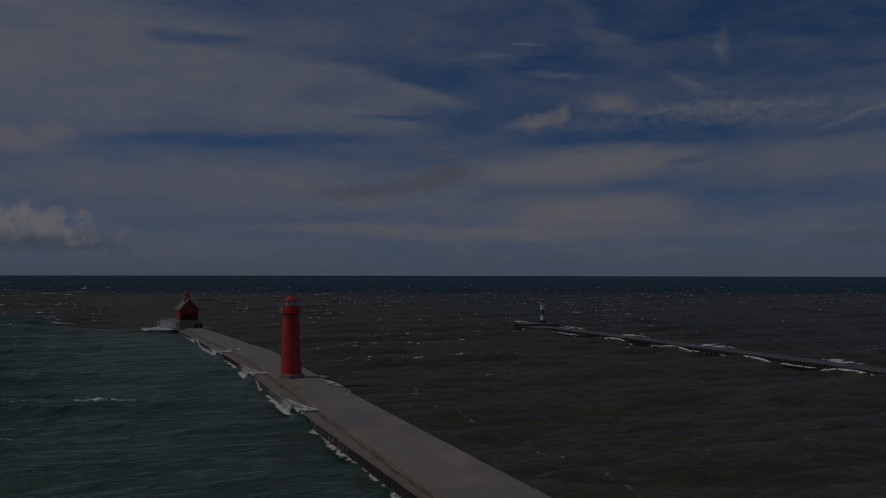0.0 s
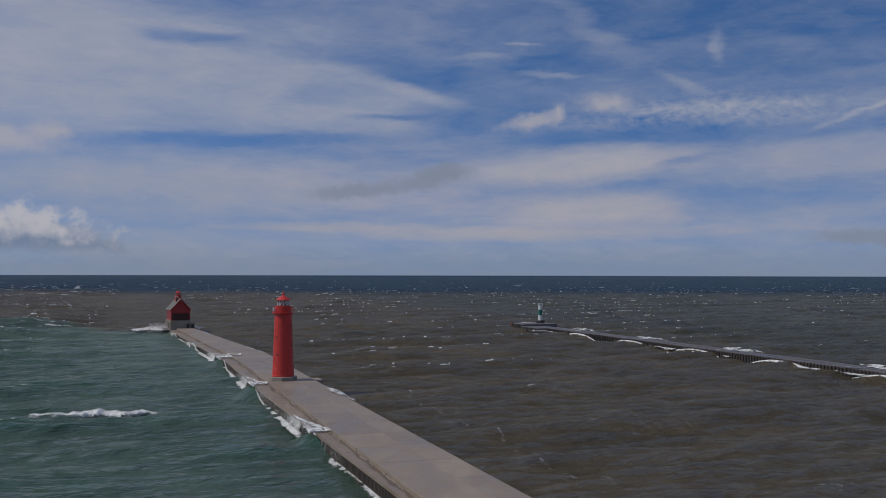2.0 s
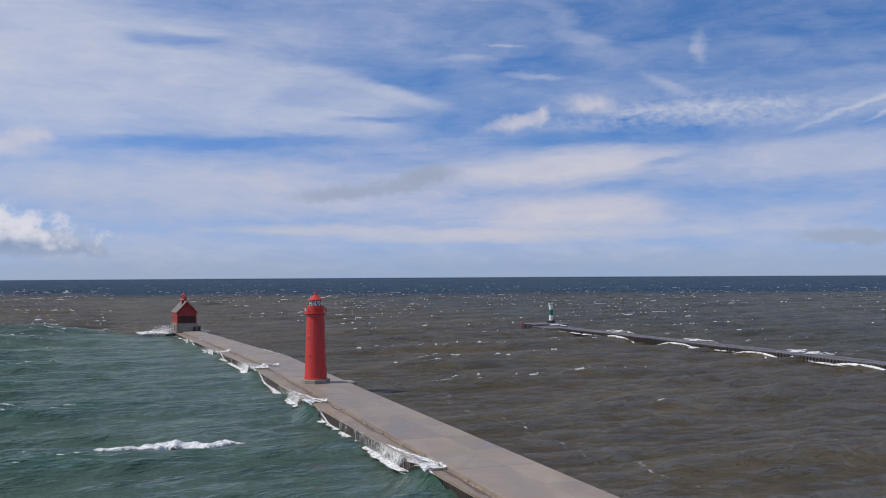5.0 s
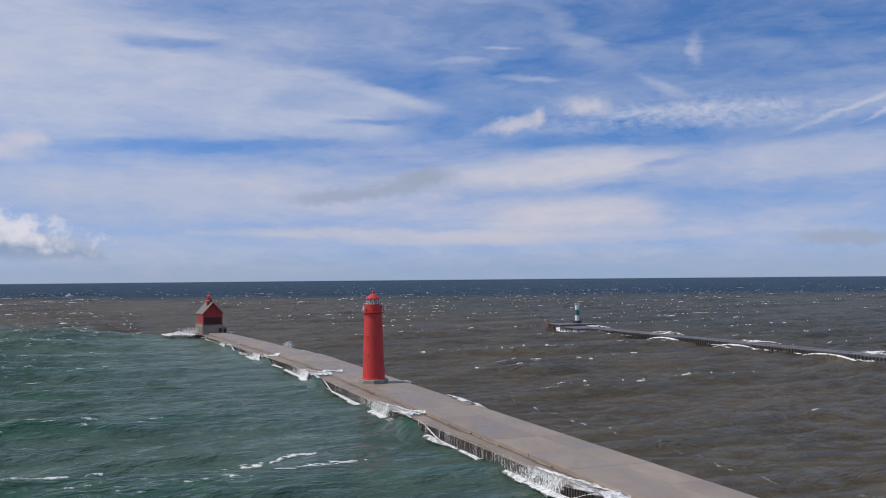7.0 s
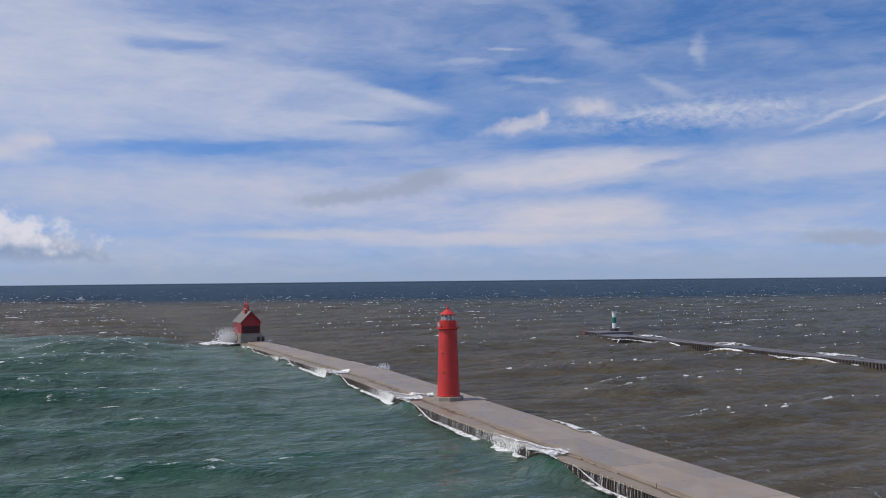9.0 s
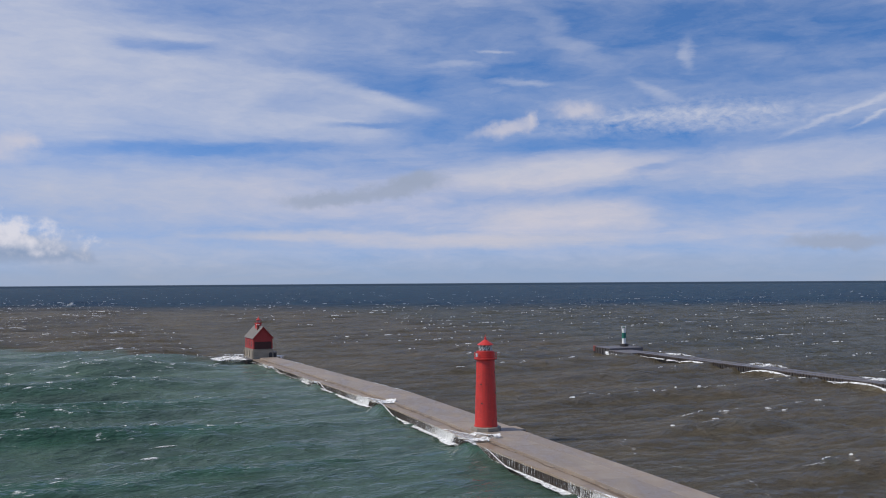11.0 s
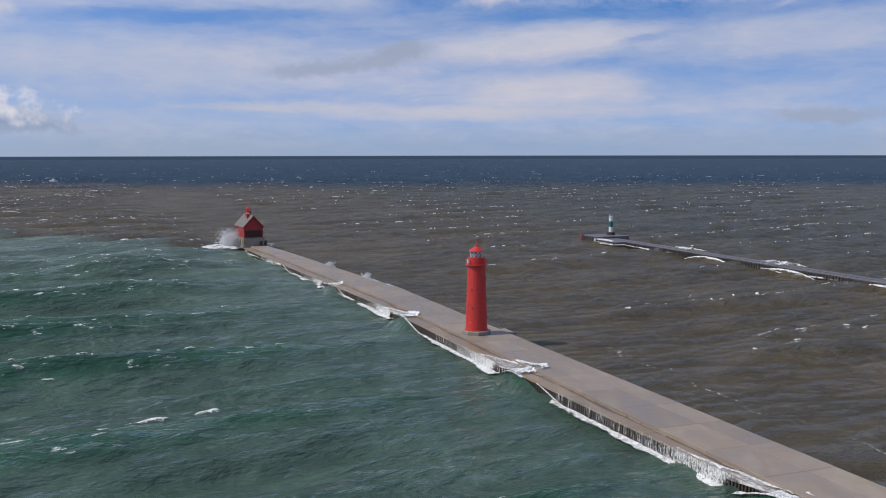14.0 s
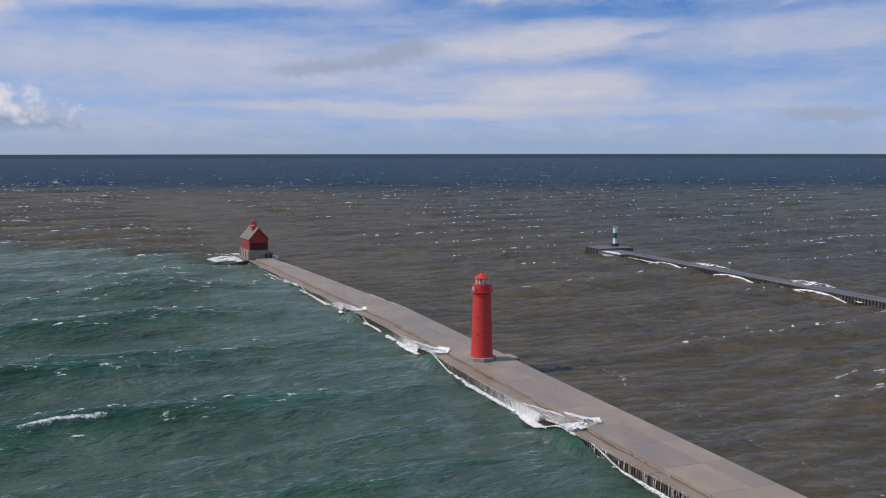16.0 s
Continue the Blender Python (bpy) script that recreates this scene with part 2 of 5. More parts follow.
LEDGE_CONCRETE = concrete("ledge_concrete", (0.310, 0.248, 0.188), (0.235, 0.186, 0.140), (0.245, 0.165, 0.098), 0.22)
BASE_CONCRETE = concrete("base_concrete", (0.30, 0.262, 0.205), (0.22, 0.188, 0.145), (0.18, 0.135, 0.09), 0.12)
FAR_CONCRETE = concrete("dark_wet_concrete", (0.135, 0.125, 0.125), (0.085, 0.08, 0.09), (0.12, 0.095, 0.07), 0.0)


def glass_material():
    m, g = material("lantern_glass")
    b, o = g.surface((0.75, 0.8, 0.8), 0.06)
    b.inputs["Transmission Weight"].default_value = 0.85
    return m


def foam_material():
    """Broken white water, thinning to lace at its edges."""
    m, g = material("foam")
    p = g.add("ShaderNodeTexCoord").outputs["Object"]
    lace = g.noise(p, 1.3, 8.0, 0.72, 0.8)
    grain = g.noise(p, 5.0, 5.0, 0.65)
    b, o = g.surface(g.mix(lace, (0.56, 0.58, 0.58), (0.86, 0.86, 0.85)), 0.75, 0.0, g.bump(grain, 0.3, 0.05))
    thick = g.add("ShaderNodeAttribute")
    thick.attribute_name = "thick"
    depth = g.math("ADD", thick.outputs["Fac"], g.math("MULTIPLY", g.math("SUBTRACT", g.math("ADD", g.math("MULTIPLY", lace, 0.6), g.math("MULTIPLY", grain, 0.4)), 0.5), 3.3))
    g.plug(b.inputs["Alpha"], g.smooth(depth, 0.45, 1.15))
    return m


def water_material():
    """Lake water: clear green by the pier, silty brown from the river, dark blue far out; small whitecaps."""
    m, g = material("lake_water")
    world_p = g.add("ShaderNodeNewGeometry").outputs["Position"]
    own = g.add("ShaderNodeTexCoord").outputs["Object"]
    rel = g.vec("SUBTRACT", world_p, tuple(TOWER))
    al = g.vec("DOT_PRODUCT", rel, tuple(AXIS))
    ac = g.vec("DOT_PRODUCT", rel, tuple(SIDE))
    wx, wy, wz = g.split(g.vec("SUBTRACT", world_p, (0.0, 0.0, LEVEL)))
    eddy = g.math("SUBTRACT", g.noise(world_p, 0.03, 5.0, 0.6, 0.8), 0.5)
    # the silt front runs from the pier head out to the left
    front = g.math("ADD", g.math("ADD", al, g.math("MULTIPLY", ac, 1.2)), g.math("MULTIPLY", eddy, 90.0))
    green = g.math("MULTIPLY", g.smooth(front, 188.0, 155.0), g.smooth(ac, -2.0, -5.0))
    far = g.smooth(g.math("ADD", wy, g.math("MULTIPLY", eddy, 220.0)), 830.0, 1230.0)
    cloud = g.noise(world_p, 0.02, 5.0, 0.6, 0.5)
    c_brown = g.mix(g.smooth(cloud, 0.35, 0.65), (0.108, 0.087, 0.053), (0.085, 0.071, 0.045))
    north = g.math("MULTIPLY", g.smooth(ac, 112.0, 190.0), 0.5)
    c_brown = g.mix(north, c_brown, (0.050, 0.060, 0.046))
    c_green = g.mix(g.smooth(cloud, 0.3, 0.7), (0.047, 0.085, 0.063), (0.058, 0.098, 0.075))
    # darker green with height: wave faces that mirror less sky, put into the colour
    c_green = g.mix(g.smooth(wz, 0.0, 1.6), c_green, (0.025, 0.074, 0.046))
    # paler and greyer towards the front
    c_green = g.mix(g.smooth(front, -60.0, 120.0), c_green, (0.084, 0.126, 0.100))
    c = g.mix(green, c_brown, c_green)
    c = g.mix(far, c, g.mix(g.smooth(g.noise(g.place(own, scale=(0.012, 0.03, 0.1)), 1.0, 6.0, 0.7), 0.35, 0.65), (0.006, 0.026, 0.058), (0.014, 0.046, 0.078)))
    crest_at = g.place(own, rot=(0, 0, radians(-29.2)))
    # turbid streaks along the crests, also carrying the chop's light and dark as colour
    silt = g.noise(g.place(own, rot=(0, 0, radians(-29.2)), scale=(0.2, 0.28, 0.2)), 1.0, 7.0, 0.66, 0.5)
    c = g.mix(g.smooth(silt, 0.40, 0.64), g.mix(1.0, c, (0.95, 0.955, 0.96), "MULTIPLY"), g.mix(1.0, c, (1.05, 1.04, 1.04), "MULTIPLY"))
    # fine air drawn out down the wind
    wind = g.noise(g.place(crest_at, scale=(0.16, 0.045, 0.1)), 1.0, 7.0, 0.62, 0.4)
    c = g.mix(g.math("MULTIPLY", g.smooth(wind, 0.52, 0.76), 0.22), c, (0.15, 0.19, 0.18))
    # distant wave facets, lighter and darker by facing, put into the colour as blotches
    facet_shade = g.noise(g.place(own, scale=(0.05, 0.07, 0.1)), 1.0, 5.0, 0.6, 0.6)
    c = g.mix(g.smooth(facet_shade, 0.36, 0.66), g.mix(1.0, c, (0.92, 0.93, 0.93), "MULTIPLY"), g.mix(1.0, c, (1.08, 1.07, 1.06), "MULTIPLY"))
    # rows of chop: their shading put into the colour as darker and lighter bars
    chop_shade = g.noise(g.place(crest_at, scale=(0.03, 0.11, 0.1)), 1.0, 6.0, 0.72, 0.3)
    c = g.mix(g.smooth(chop_shade, 0.38, 0.62), g.mix(1.0, c, (0.86, 0.86, 0.87), "MULTIPLY"), g.mix(1.0, c, (1.13, 1.12, 1.11), "MULTIPLY"))
    # spent foam left in faint veins
    vein = g.noise(g.place(crest_at, scale=(0.5, 0.16, 0.2)), 1.0, 7.0, 0.72, 1.2)
    patch = g.noise(own, 0.035, 3.0, 0.5)
    c = g.mix(g.math("MULTIPLY", g.math("MULTIPLY", g.smooth(vein, 0.50, 0.78), g.smooth(patch, 0.42, 0.66)), 0.26), c, (0.36, 0.40, 0.39))
    # whitecaps: thin broken bars on the tops of the waves
    crest = g.place(own, rot=(0, 0, radians(-29.2)))
    bars = g.noise(g.place(crest, scale=(0.22, 0.75, 0.0)), 1.0, 5.0, 0.66)
    top = g.math("MULTIPLY_ADD", g.noise(own, 0.04, 2.0, 0.5), 0.9, wz)
    caps = g.math("MULTIPLY", g.smooth(top, 1.35, 2.0), g.smooth(bars, 0.60, 0.66))
    caps = g.math("MULTIPLY", caps, g.smooth(g.noise(own, 2.4, 4.0, 0.7), 0.36, 0.52))
    # drifting foam line in the channel
    wander = g.math("MULTIPLY", g.math("SUBTRACT", g.noise(world_p, 0.045, 4.0, 0.6), 0.5), 14.0)
    line = g.math("ABSOLUTE", g.math("SUBTRACT", g.math("ADD", ac, wander), 20.0))
    line = g.math("MULTIPLY", g.smooth(line, 0.5, 0.05), g.smooth(g.noise(world_p, 1.1, 6.0, 0.8), 0.50, 0.66))
    broken = g.smooth(g.noise(world_p, 0.16, 3.0, 0.6), 0.40, 0.58)
    line = g.math("MULTIPLY", g.math("MULTIPLY", line, broken), g.smooth(al, 30.0, 0.0))
    white = g.math("MAXIMUM", caps, g.math("MULTIPLY", line, 0.8))
    c = g.mix(white, c, (0.72, 0.73, 0.72))
    # chop riding on the swell
    chop = g.noise(g.place(crest, scale=(0.2, 0.5, 0.3)), 1.0, 5.0, 0.6)
    ripple = g.noise(g.place(crest, scale=(0.8, 1.9, 0.9)), 1.0, 5.0, 0.65)
    far_chop = g.noise(g.place(crest, scale=(0.06, 0.13, 0.1)), 1.0, 5.0, 0.6)
    sparkle = g.noise(g.place(crest, scale=(2.0, 4.8, 2.0)), 1.0, 4.0, 0.65)
    # the clear water is smoother, the silty channel choppier
    calm = g.math("MULTIPLY_ADD", green, -0.8, 1.0)
    nrm = g.bump(far_chop, 1.0, 3.0)
    nrm = g.bump(g.math("MULTIPLY", chop, calm), 1.0, 1.3, nrm)
    nrm = g.bump(g.math("MULTIPLY", ripple, calm), 1.0, 0.55, nrm)
    nrm = g.bump(g.math("MULTIPLY", sparkle, calm), 1.0, 0.2, nrm)
    body, shine, both, out = g.add("ShaderNodeBsdfDiffuse"), g.add("ShaderNodeBsdfGlossy"), g.add("ShaderNodeMixShader"), g.add("ShaderNodeOutputMaterial")
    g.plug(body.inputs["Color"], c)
    g.plug(body.inputs["Normal"], nrm)
    g.plug(shine.inputs["Normal"], nrm)
    g.plug(shine.inputs["Color"], (0.95, 0.93, 0.88))
    shine.inputs["Roughness"].default_value = 0.08
    fresnel = g.add("ShaderNodeFresnel")
    fresnel.inputs["IOR"].default_value = 1.33
    g.plug(fresnel.inputs["Normal"], nrm)
    # steep chop hides the grazing facets, so the mirror share levels off
    share = g.math("DIVIDE", g.math("MULTIPLY", fresnel.outputs[0], 1.1), g.math("MULTIPLY_ADD", fresnel.outputs[0], 1.3, 1.0))
    share = g.math("MULTIPLY", share, g.math("MULTIPLY_ADD", far, -0.45, 1.0))
    share = g.math("MULTIPLY", share, g.math("SUBTRACT", 1.0, white))
    g.plug(both.inputs[0], share)
    g.t.links.new(body.outputs[0], both.inputs[1])
    g.t.links.new(shine.outputs[0], both.inputs[2])
    g.t.links.new(both.outputs[0], out.inputs["Surface"])
    return m


def film_material():
    """A thin sheet of running water, milky with air."""
    m, g = material("running_water")
    p = g.add("ShaderNodeTexCoord").outputs["Object"]
    lace = g.noise(g.place(p, scale=(1.6, 0.6, 1.0)), 1.2, 6.0, 0.65, 0.8)
    b, o = g.surface((0.60, 0.60, 0.58), 0.3)
    g.plug(b.inputs["Alpha"], g.smooth(lace, 0.34, 0.68, 0.1, 0.85))
    return m


def cap_material():
    m, g = material("white_crest")
    p = g.add("ShaderNodeTexCoord").outputs["Object"]
    b, o = g.surface(g.mix(g.noise(p, 2.0, 5.0, 0.7), (0.5, 0.52, 0.52), (0.95, 0.95, 0.94)), 0.7)
    g.plug(b.inputs["Alpha"], g.smooth(g.noise(p, 1.9, 7.0, 0.8), 0.36, 0.50))
    return m


def fall_material():
    """Water hanging off a ledge in white strings, with gaps."""
    m, g = material("falling_water")
    p = g.add("ShaderNodeTexCoord").outputs["Object"]
    strings = g.noise(g.place(p, scale=(1.0, 5.0, 0.9)), 1.0, 7.0, 0.75, 0.8)
    clots = g.noise(g.place(p, scale=(1.0, 4.5, 3.0)), 1.0, 6.0, 0.75)
    b, o = g.surface(g.mix(clots, (0.42, 0.43, 0.42), (0.82, 0.82, 0.80)), 0.6)
    thick = g.add("ShaderNodeAttribute")
    thick.attribute_name = "thick"
    depth = g.math("ADD", thick.outputs["Fac"], g.math("MULTIPLY", g.math("SUBTRACT", g.math("ADD", g.math("MULTIPLY", strings, 0.5), g.math("MULTIPLY", clots, 0.5)), 0.5), 3.2))
    g.plug(b.inputs["Alpha"], g.smooth(depth, 0.40, 0.85))
    return m


def spray_material():
    """Thrown drops: white, and lit through."""
    m, g = material("white_spray")
    d, t, both, out = g.add("ShaderNodeBsdfDiffuse"), g.add("ShaderNodeBsdfTranslucent"), g.add("ShaderNodeMixShader"), g.add("ShaderNodeOutputMaterial")
    g.plug(d.inputs["Color"], (0.93, 0.93, 0.92))
    g.plug(t.inputs["Color"], (0.93, 0.93, 0.92))
    g.t.links.new(d.outputs[0], both.inputs[1])
    g.t.links.new(t.outputs[0], both.inputs[2])
    g.t.links.new(both.outputs[0], out.inputs["Surface"])
    return m


FILM, CAP, SPRAY, FALL = film_material(), cap_material(), spray_material(), fall_material()
SILT = concrete("brown_silt", (0.16, 0.11, 0.065), (0.11, 0.075, 0.045), (0.13, 0.085, 0.05), 0.1)
GLASS, FOAM, WATER = glass_material(), foam_material(), water_material()


# ---- mesh helpers ----
def mesh_of(name, bm, mat, smooth=False):
    me = bpy.data.meshes.new(name)
    bmesh.ops.recalc_face_normals(bm, faces=bm.faces)
    bm.to_mesh(me)
    bm.free()
    me.materials.append(mat)
    if smooth:
        me.polygons.foreach_set("use_smooth", [True] * len(me.polygons))
    return me


def part(name, bm, mat, parent=None, label="", m=None, smooth=False):
    """Links a bmesh (or a finished mesh) as one object under a thing or a part."""
    me = bm if isinstance(bm, bpy.types.Mesh) else mesh_of(name, bm, mat, smooth)
    ob = new(name, me)
    ob.parent = parent
    if m is not None:
        ob.matrix_basis = m
    return tagged(ob, label)


def thing(name, m, label, category, group="", kind=""):
    ob = new(name)
    ob.empty_display_size = 0.5
    ob.matrix_basis = m
    return tagged(ob, label, category, group, kind)


def block(bm, x0, x1, y0, y1, z0, z1, bevel=0.0):
    """A box with its edges taken off."""
    got = bmesh.ops.create_cube(bm, size=1.0, matrix=Matrix.LocRotScale(((x0 + x1) / 2, (y0 + y1) / 2, (z0 + z1) / 2), None, (x1 - x0, y1 - y0, z1 - z0)))
    if bevel:
        edges = list({e for v in got["verts"] for e in v.link_edges})
        bmesh.ops.bevel(bm, geom=edges, offset=bevel, segments=1, affect="EDGES")
    return bm


def boxed(*size, bevel=0.02):
    return block(bmesh.new(), *size, bevel=bevel)


def lathe(bm, profile, sides=32, turn=0.0, close=True):
    """A body of revolution from (radius, height) pairs."""
    rings = []
    for r, z in profile:
        rings.append([bm.verts.new((r * math.cos(turn + 2 * math.pi * i / sides), r * math.sin(turn + 2 * math.pi * i / sides), z)) for i in range(sides)])
    for a, b in zip(rings, rings[1:]):
        for i in range(sides):
            j = (i + 1) % sides
            bm.faces.new((a[i], a[j], b[j], b[i]))
    if close:
        bm.faces.new(rings[0][::-1])
        bm.faces.new(rings[-1])
    return bm


def turned(profile, sides=32, turn=0.0):
    return lathe(bmesh.new(), profile, sides, turn)


def rod(bm, a, b, r, sides=8):
    a, b = Vector(a), Vector(b)
    m = Matrix.Translation((a + b) / 2) @ (b - a).to_track_quat("Z", "Y").to_matrix().to_4x4()
    bmesh.ops.create_cone(bm, cap_ends=True, segments=sides, radius1=r, radius2=r, depth=(b - a).length, matrix=m)
    return bm


def slab_mesh(corners, z0, z1, chamfer, mat, sink=(0, 0, 0, 0)):
    """A cast slab from its four corners (x, y), counter-clockwise from above, with chamfered upper edges; sink lowers its corners."""
    bm = bmesh.new()
    mid = sum((Vector(c) for c in corners), Vector((0, 0))) / 4
    low = [bm.verts.new((c[0], c[1], z0 - k)) for c, k in zip(corners, sink)]
    top = [bm.verts.new((c[0], c[1], z1 - chamfer - k)) for c, k in zip(corners, sink)]
    lid = []
    for c, k in zip(corners, sink):
        v = Vector(c) + (mid - Vector(c)).normalized() * chamfer * 1.4
        lid.append(bm.verts.new((v.x, v.y, z1 - k)))
    for i in range(4):
        j = (i + 1) % 4
        bm.faces.new((low[i], low[j], top[j], top[i]))
        bm.faces.new((top[i], top[j], lid[j], lid[i]))
    bm.faces.new(lid)
    bm.faces.new(low[::-1])
    return mesh_of("slab", bm, mat)


# ---- the lake ----
rng = np.random.default_rng(7)
TRAVEL = math.atan2(DRIFT[1], DRIFT[0])
SWELLS = [(42.0, 0.0, 0.74, None), (36.0, 0.25, 0.26, 1.0), (51.0, -0.2, 0.24, 2.4)]
for length, count, size in ((27.0, 4, 0.115), (17.0, 6, 0.095), (10.0, 8, 0.095), (6.0, 10, 0.05), (3.6, 12, 0.024)):
    for k in range(count):
        SWELLS.append((length * rng.uniform(0.8, 1.25), rng.normal(0, 0.42), size * rng.uniform(0.7, 1.3), rng.uniform(0, 6.28)))
CREST_AT = (-58.8, 164.5)


def swell(x, y, step):
    """Height of the waves at points of the sheet; step: the mesh's spacing there, which drops waves too short for it."""
    z = np.zeros_like(x)
    ac = (x - TOWER.x) * SIDE.x + (y - TOWER.y) * SIDE.y
    away = np.clip((-ac - 30) / 35, 0, 1)
    channel = np.clip((ac - 6) / 25, 0, 1)
    for length, turn, size, phase in SWELLS:
        k = 2 * math.pi / length
        kx, ky = k * math.cos(TRAVEL + turn), k * math.sin(TRAVEL + turn)
        if phase is None:
            phase = -(kx * CREST_AT[0] + ky * CREST_AT[1])
        s = np.cos(kx * x + ky * y + phase)
        # the swell stands highest in open water, lowest along the pier
        gain = 0.3 + 1.7 * away + 0.45 * channel if length > 30 else 0.55 + 0.45 * np.maximum(away, channel)
        z += gain * size * np.clip((length / step - 2.2) / 2.2, 0, 1) * (s + 0.42 * (2 * s * s - 1) + 0.12 * s ** 5)
    return z


def graded(lo, hi, fine_lo, fine_hi, step, grow, cap, mid_lo, mid_hi):
    """Grid lines: a fine stretch, growing to a middling step that holds as far as the mid limits, then growing on."""
    inner = list(np.arange(fine_lo, fine_hi + step / 2, step))

    def run(v, end, mid, way):
        got, s = [], step
        while way * v < way * end:
            s = s * grow if way * v > way * mid else min(s * grow, cap)
            v += way * s
            got.append(v)
        return got

    return np.array(run(inner[0], lo, mid_lo, -1)[::-1] + inner + run(inner[-1], hi, mid_hi, 1))


def grid_mesh(name, xs, ys, z, keep=None):
    nx, ny = len(xs), len(ys)
    gx, gy = np.meshgrid(xs, ys)
    co = np.stack([gx, gy, z], -1).reshape(-1, 3)
    i = np.arange(nx * ny).reshape(ny, nx)
    quads = np.stack([i[:-1, :-1], i[:-1, 1:], i[1:, 1:], i[1:, :-1]], -1).reshape(-1, 4)
    me = bpy.data.meshes.new(name)
    me.vertices.add(len(co))
    me.vertices.foreach_set("co", co.astype(np.float32).ravel())
    me.loops.add(quads.size)
    me.loops.foreach_set("vertex_index", quads.astype(np.int32).ravel())
    me.polygons.add(len(quads))
    me.polygons.foreach_set("loop_start", np.arange(0, quads.size, 4, dtype=np.int32))
    me.polygons.foreach_set("loop_total", np.full(len(quads), 4, dtype=np.int32))
    me.polygons.foreach_set("use_smooth", np.ones(len(quads), dtype=bool))
    me.update(calc_edges=True)
    return me


WATER_X = graded(-5200, 5200, -190, 120, 0.9, 1.05, 3.6, -560, 540)
WATER_Y = graded(-500, 5700, 60, 400, 0.9, 1.035, 2.4, 0, 1150)
STEP_X, STEP_Y = np.gradient(WATER_X), np.gradient(WATER_Y)


def spacing(x, y):
    """The water sheet's own spacing at a place."""
    return np.maximum(np.interp(x, WATER_X, STEP_X), np.interp(y, WATER_Y, STEP_Y))


def build_water():
    gx, gy = np.meshgrid(WATER_X, WATER_Y)
    sx, sy = np.meshgrid(STEP_X, STEP_Y)
    me = grid_mesh("water", WATER_X, WATER_Y, swell(gx, gy, np.maximum(sx, sy)))
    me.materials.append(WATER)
    return tagged(new("water", me), "choppy lake water, green by the pier, silty brown in the channel, dark blue far out", "water", kind="structure")


def value_noise(x, y, seed):
    """Smooth lattice noise of numpy arrays, 0 to 1."""
    def corner(i, j):
        h = (i * 374761393 + j * 668265263 + seed * 974711) & 0x7FFFFFFF
        h = ((h ^ (h >> 13)) * 1274126177) & 0x7FFFFFFF
        return ((h ^ (h >> 16)) & 0xFFFF) / 65535.0
    i, j = np.floor(x).astype(np.int64), np.floor(y).astype(np.int64)
    u, v = x - i, y - j
    u, v = u * u * (3 - 2 * u), v * v * (3 - 2 * v)
    return (corner(i, j) * (1 - u) + corner(i + 1, j) * u) * (1 - v) + (corner(i, j + 1) * (1 - u) + corner(i + 1, j + 1) * u) * v


def rough_noise(x, y, seed):
    return 0.5 * value_noise(x, y, seed) + 0.3 * value_noise(x * 2.1, y * 2.1, seed + 5) + 0.2 * value_noise(x * 4.3, y * 4.3, seed + 9)


def masked_mesh(name, px, py, pz, keep, mat, soft=3, density=None):
    """A sheet from three coordinate grids that keeps only some cells: ragged, with holes, thinning towards its edges."""
    thick = keep.astype(float)
    for k in range(soft):
        p = np.pad(thick, 1, mode="edge")
        thick = (p[:-2, 1:-1] + p[2:, 1:-1] + p[1:-1, :-2] + p[1:-1, 2:] + 2 * thick) / 6
    keep = thick > 0.1
    if density is not None:
        thick = thick * density
    ny, nx = px.shape
    i = np.arange(nx * ny).reshape(ny, nx)
    quads = np.stack([i[:-1, :-1], i[:-1, 1:], i[1:, 1:], i[1:, :-1]], -1).reshape(-1, 4)
    quads = quads[keep.ravel()[quads].all(1)]
    used, back = np.unique(quads, return_inverse=True)
    co = np.stack([px, py, pz], -1).reshape(-1, 3)[used]
    me = bpy.data.meshes.new(name)
    me.from_pydata(co.tolist(), [], back.reshape(-1, 4).tolist())
    me.materials.append(mat)
    me.polygons.foreach_set("use_smooth", [True] * len(me.polygons))
    me.attributes.new("thick", "FLOAT", "POINT").data.foreach_set("value", thick.ravel()[used].astype(np.float32))
    return me


CREST_X, CREST_Y = -math.sin(TRAVEL), math.cos(TRAVEL)


def crest_foam(cx, cy, length, width, seed, step=0.22, tall=0.25):
    """Grids of a foam bar along a wave crest, on the sheet's own height."""
    u, v = np.meshgrid(np.arange(-length / 2, length / 2 + step, step), np.arange(-width * 1.6, width * 0.8, step))
    bend = (rough_noise(u * 0.25, u * 0 + seed, seed) - 0.5) * width * 1.5
    vv = v + bend
    px = cx + CREST_X * u + math.cos(TRAVEL) * vv
    py = cy + CREST_Y * u + math.sin(TRAVEL) * vv
    body = 1 - (2 * u / length) ** 2 - np.where(v > 0, v / (width * 0.45), v / (width * 1.3)) ** 2
    ragged = rough_noise(px * 0.9, py * 0.9, seed + 3) - 0.5
    keep = body + 1.7 * ragged > 0.12
    pz = swell(px, py, spacing(px, py)) + 0.05 + tall * np.clip(body, 0, 1) ** 0.5 * (0.75 + ragged)
    return px, py, pz, keep


def build_breaker(cx, cy, length, width, seed, label):
    return tagged(new("breaking_wave", masked_mesh("breaking_wave", *crest_foam(cx, cy, length, width, seed, tall=min(1.0, 0.5 * width)), FOAM)), label, "wave", "breaking waves", "stuff")


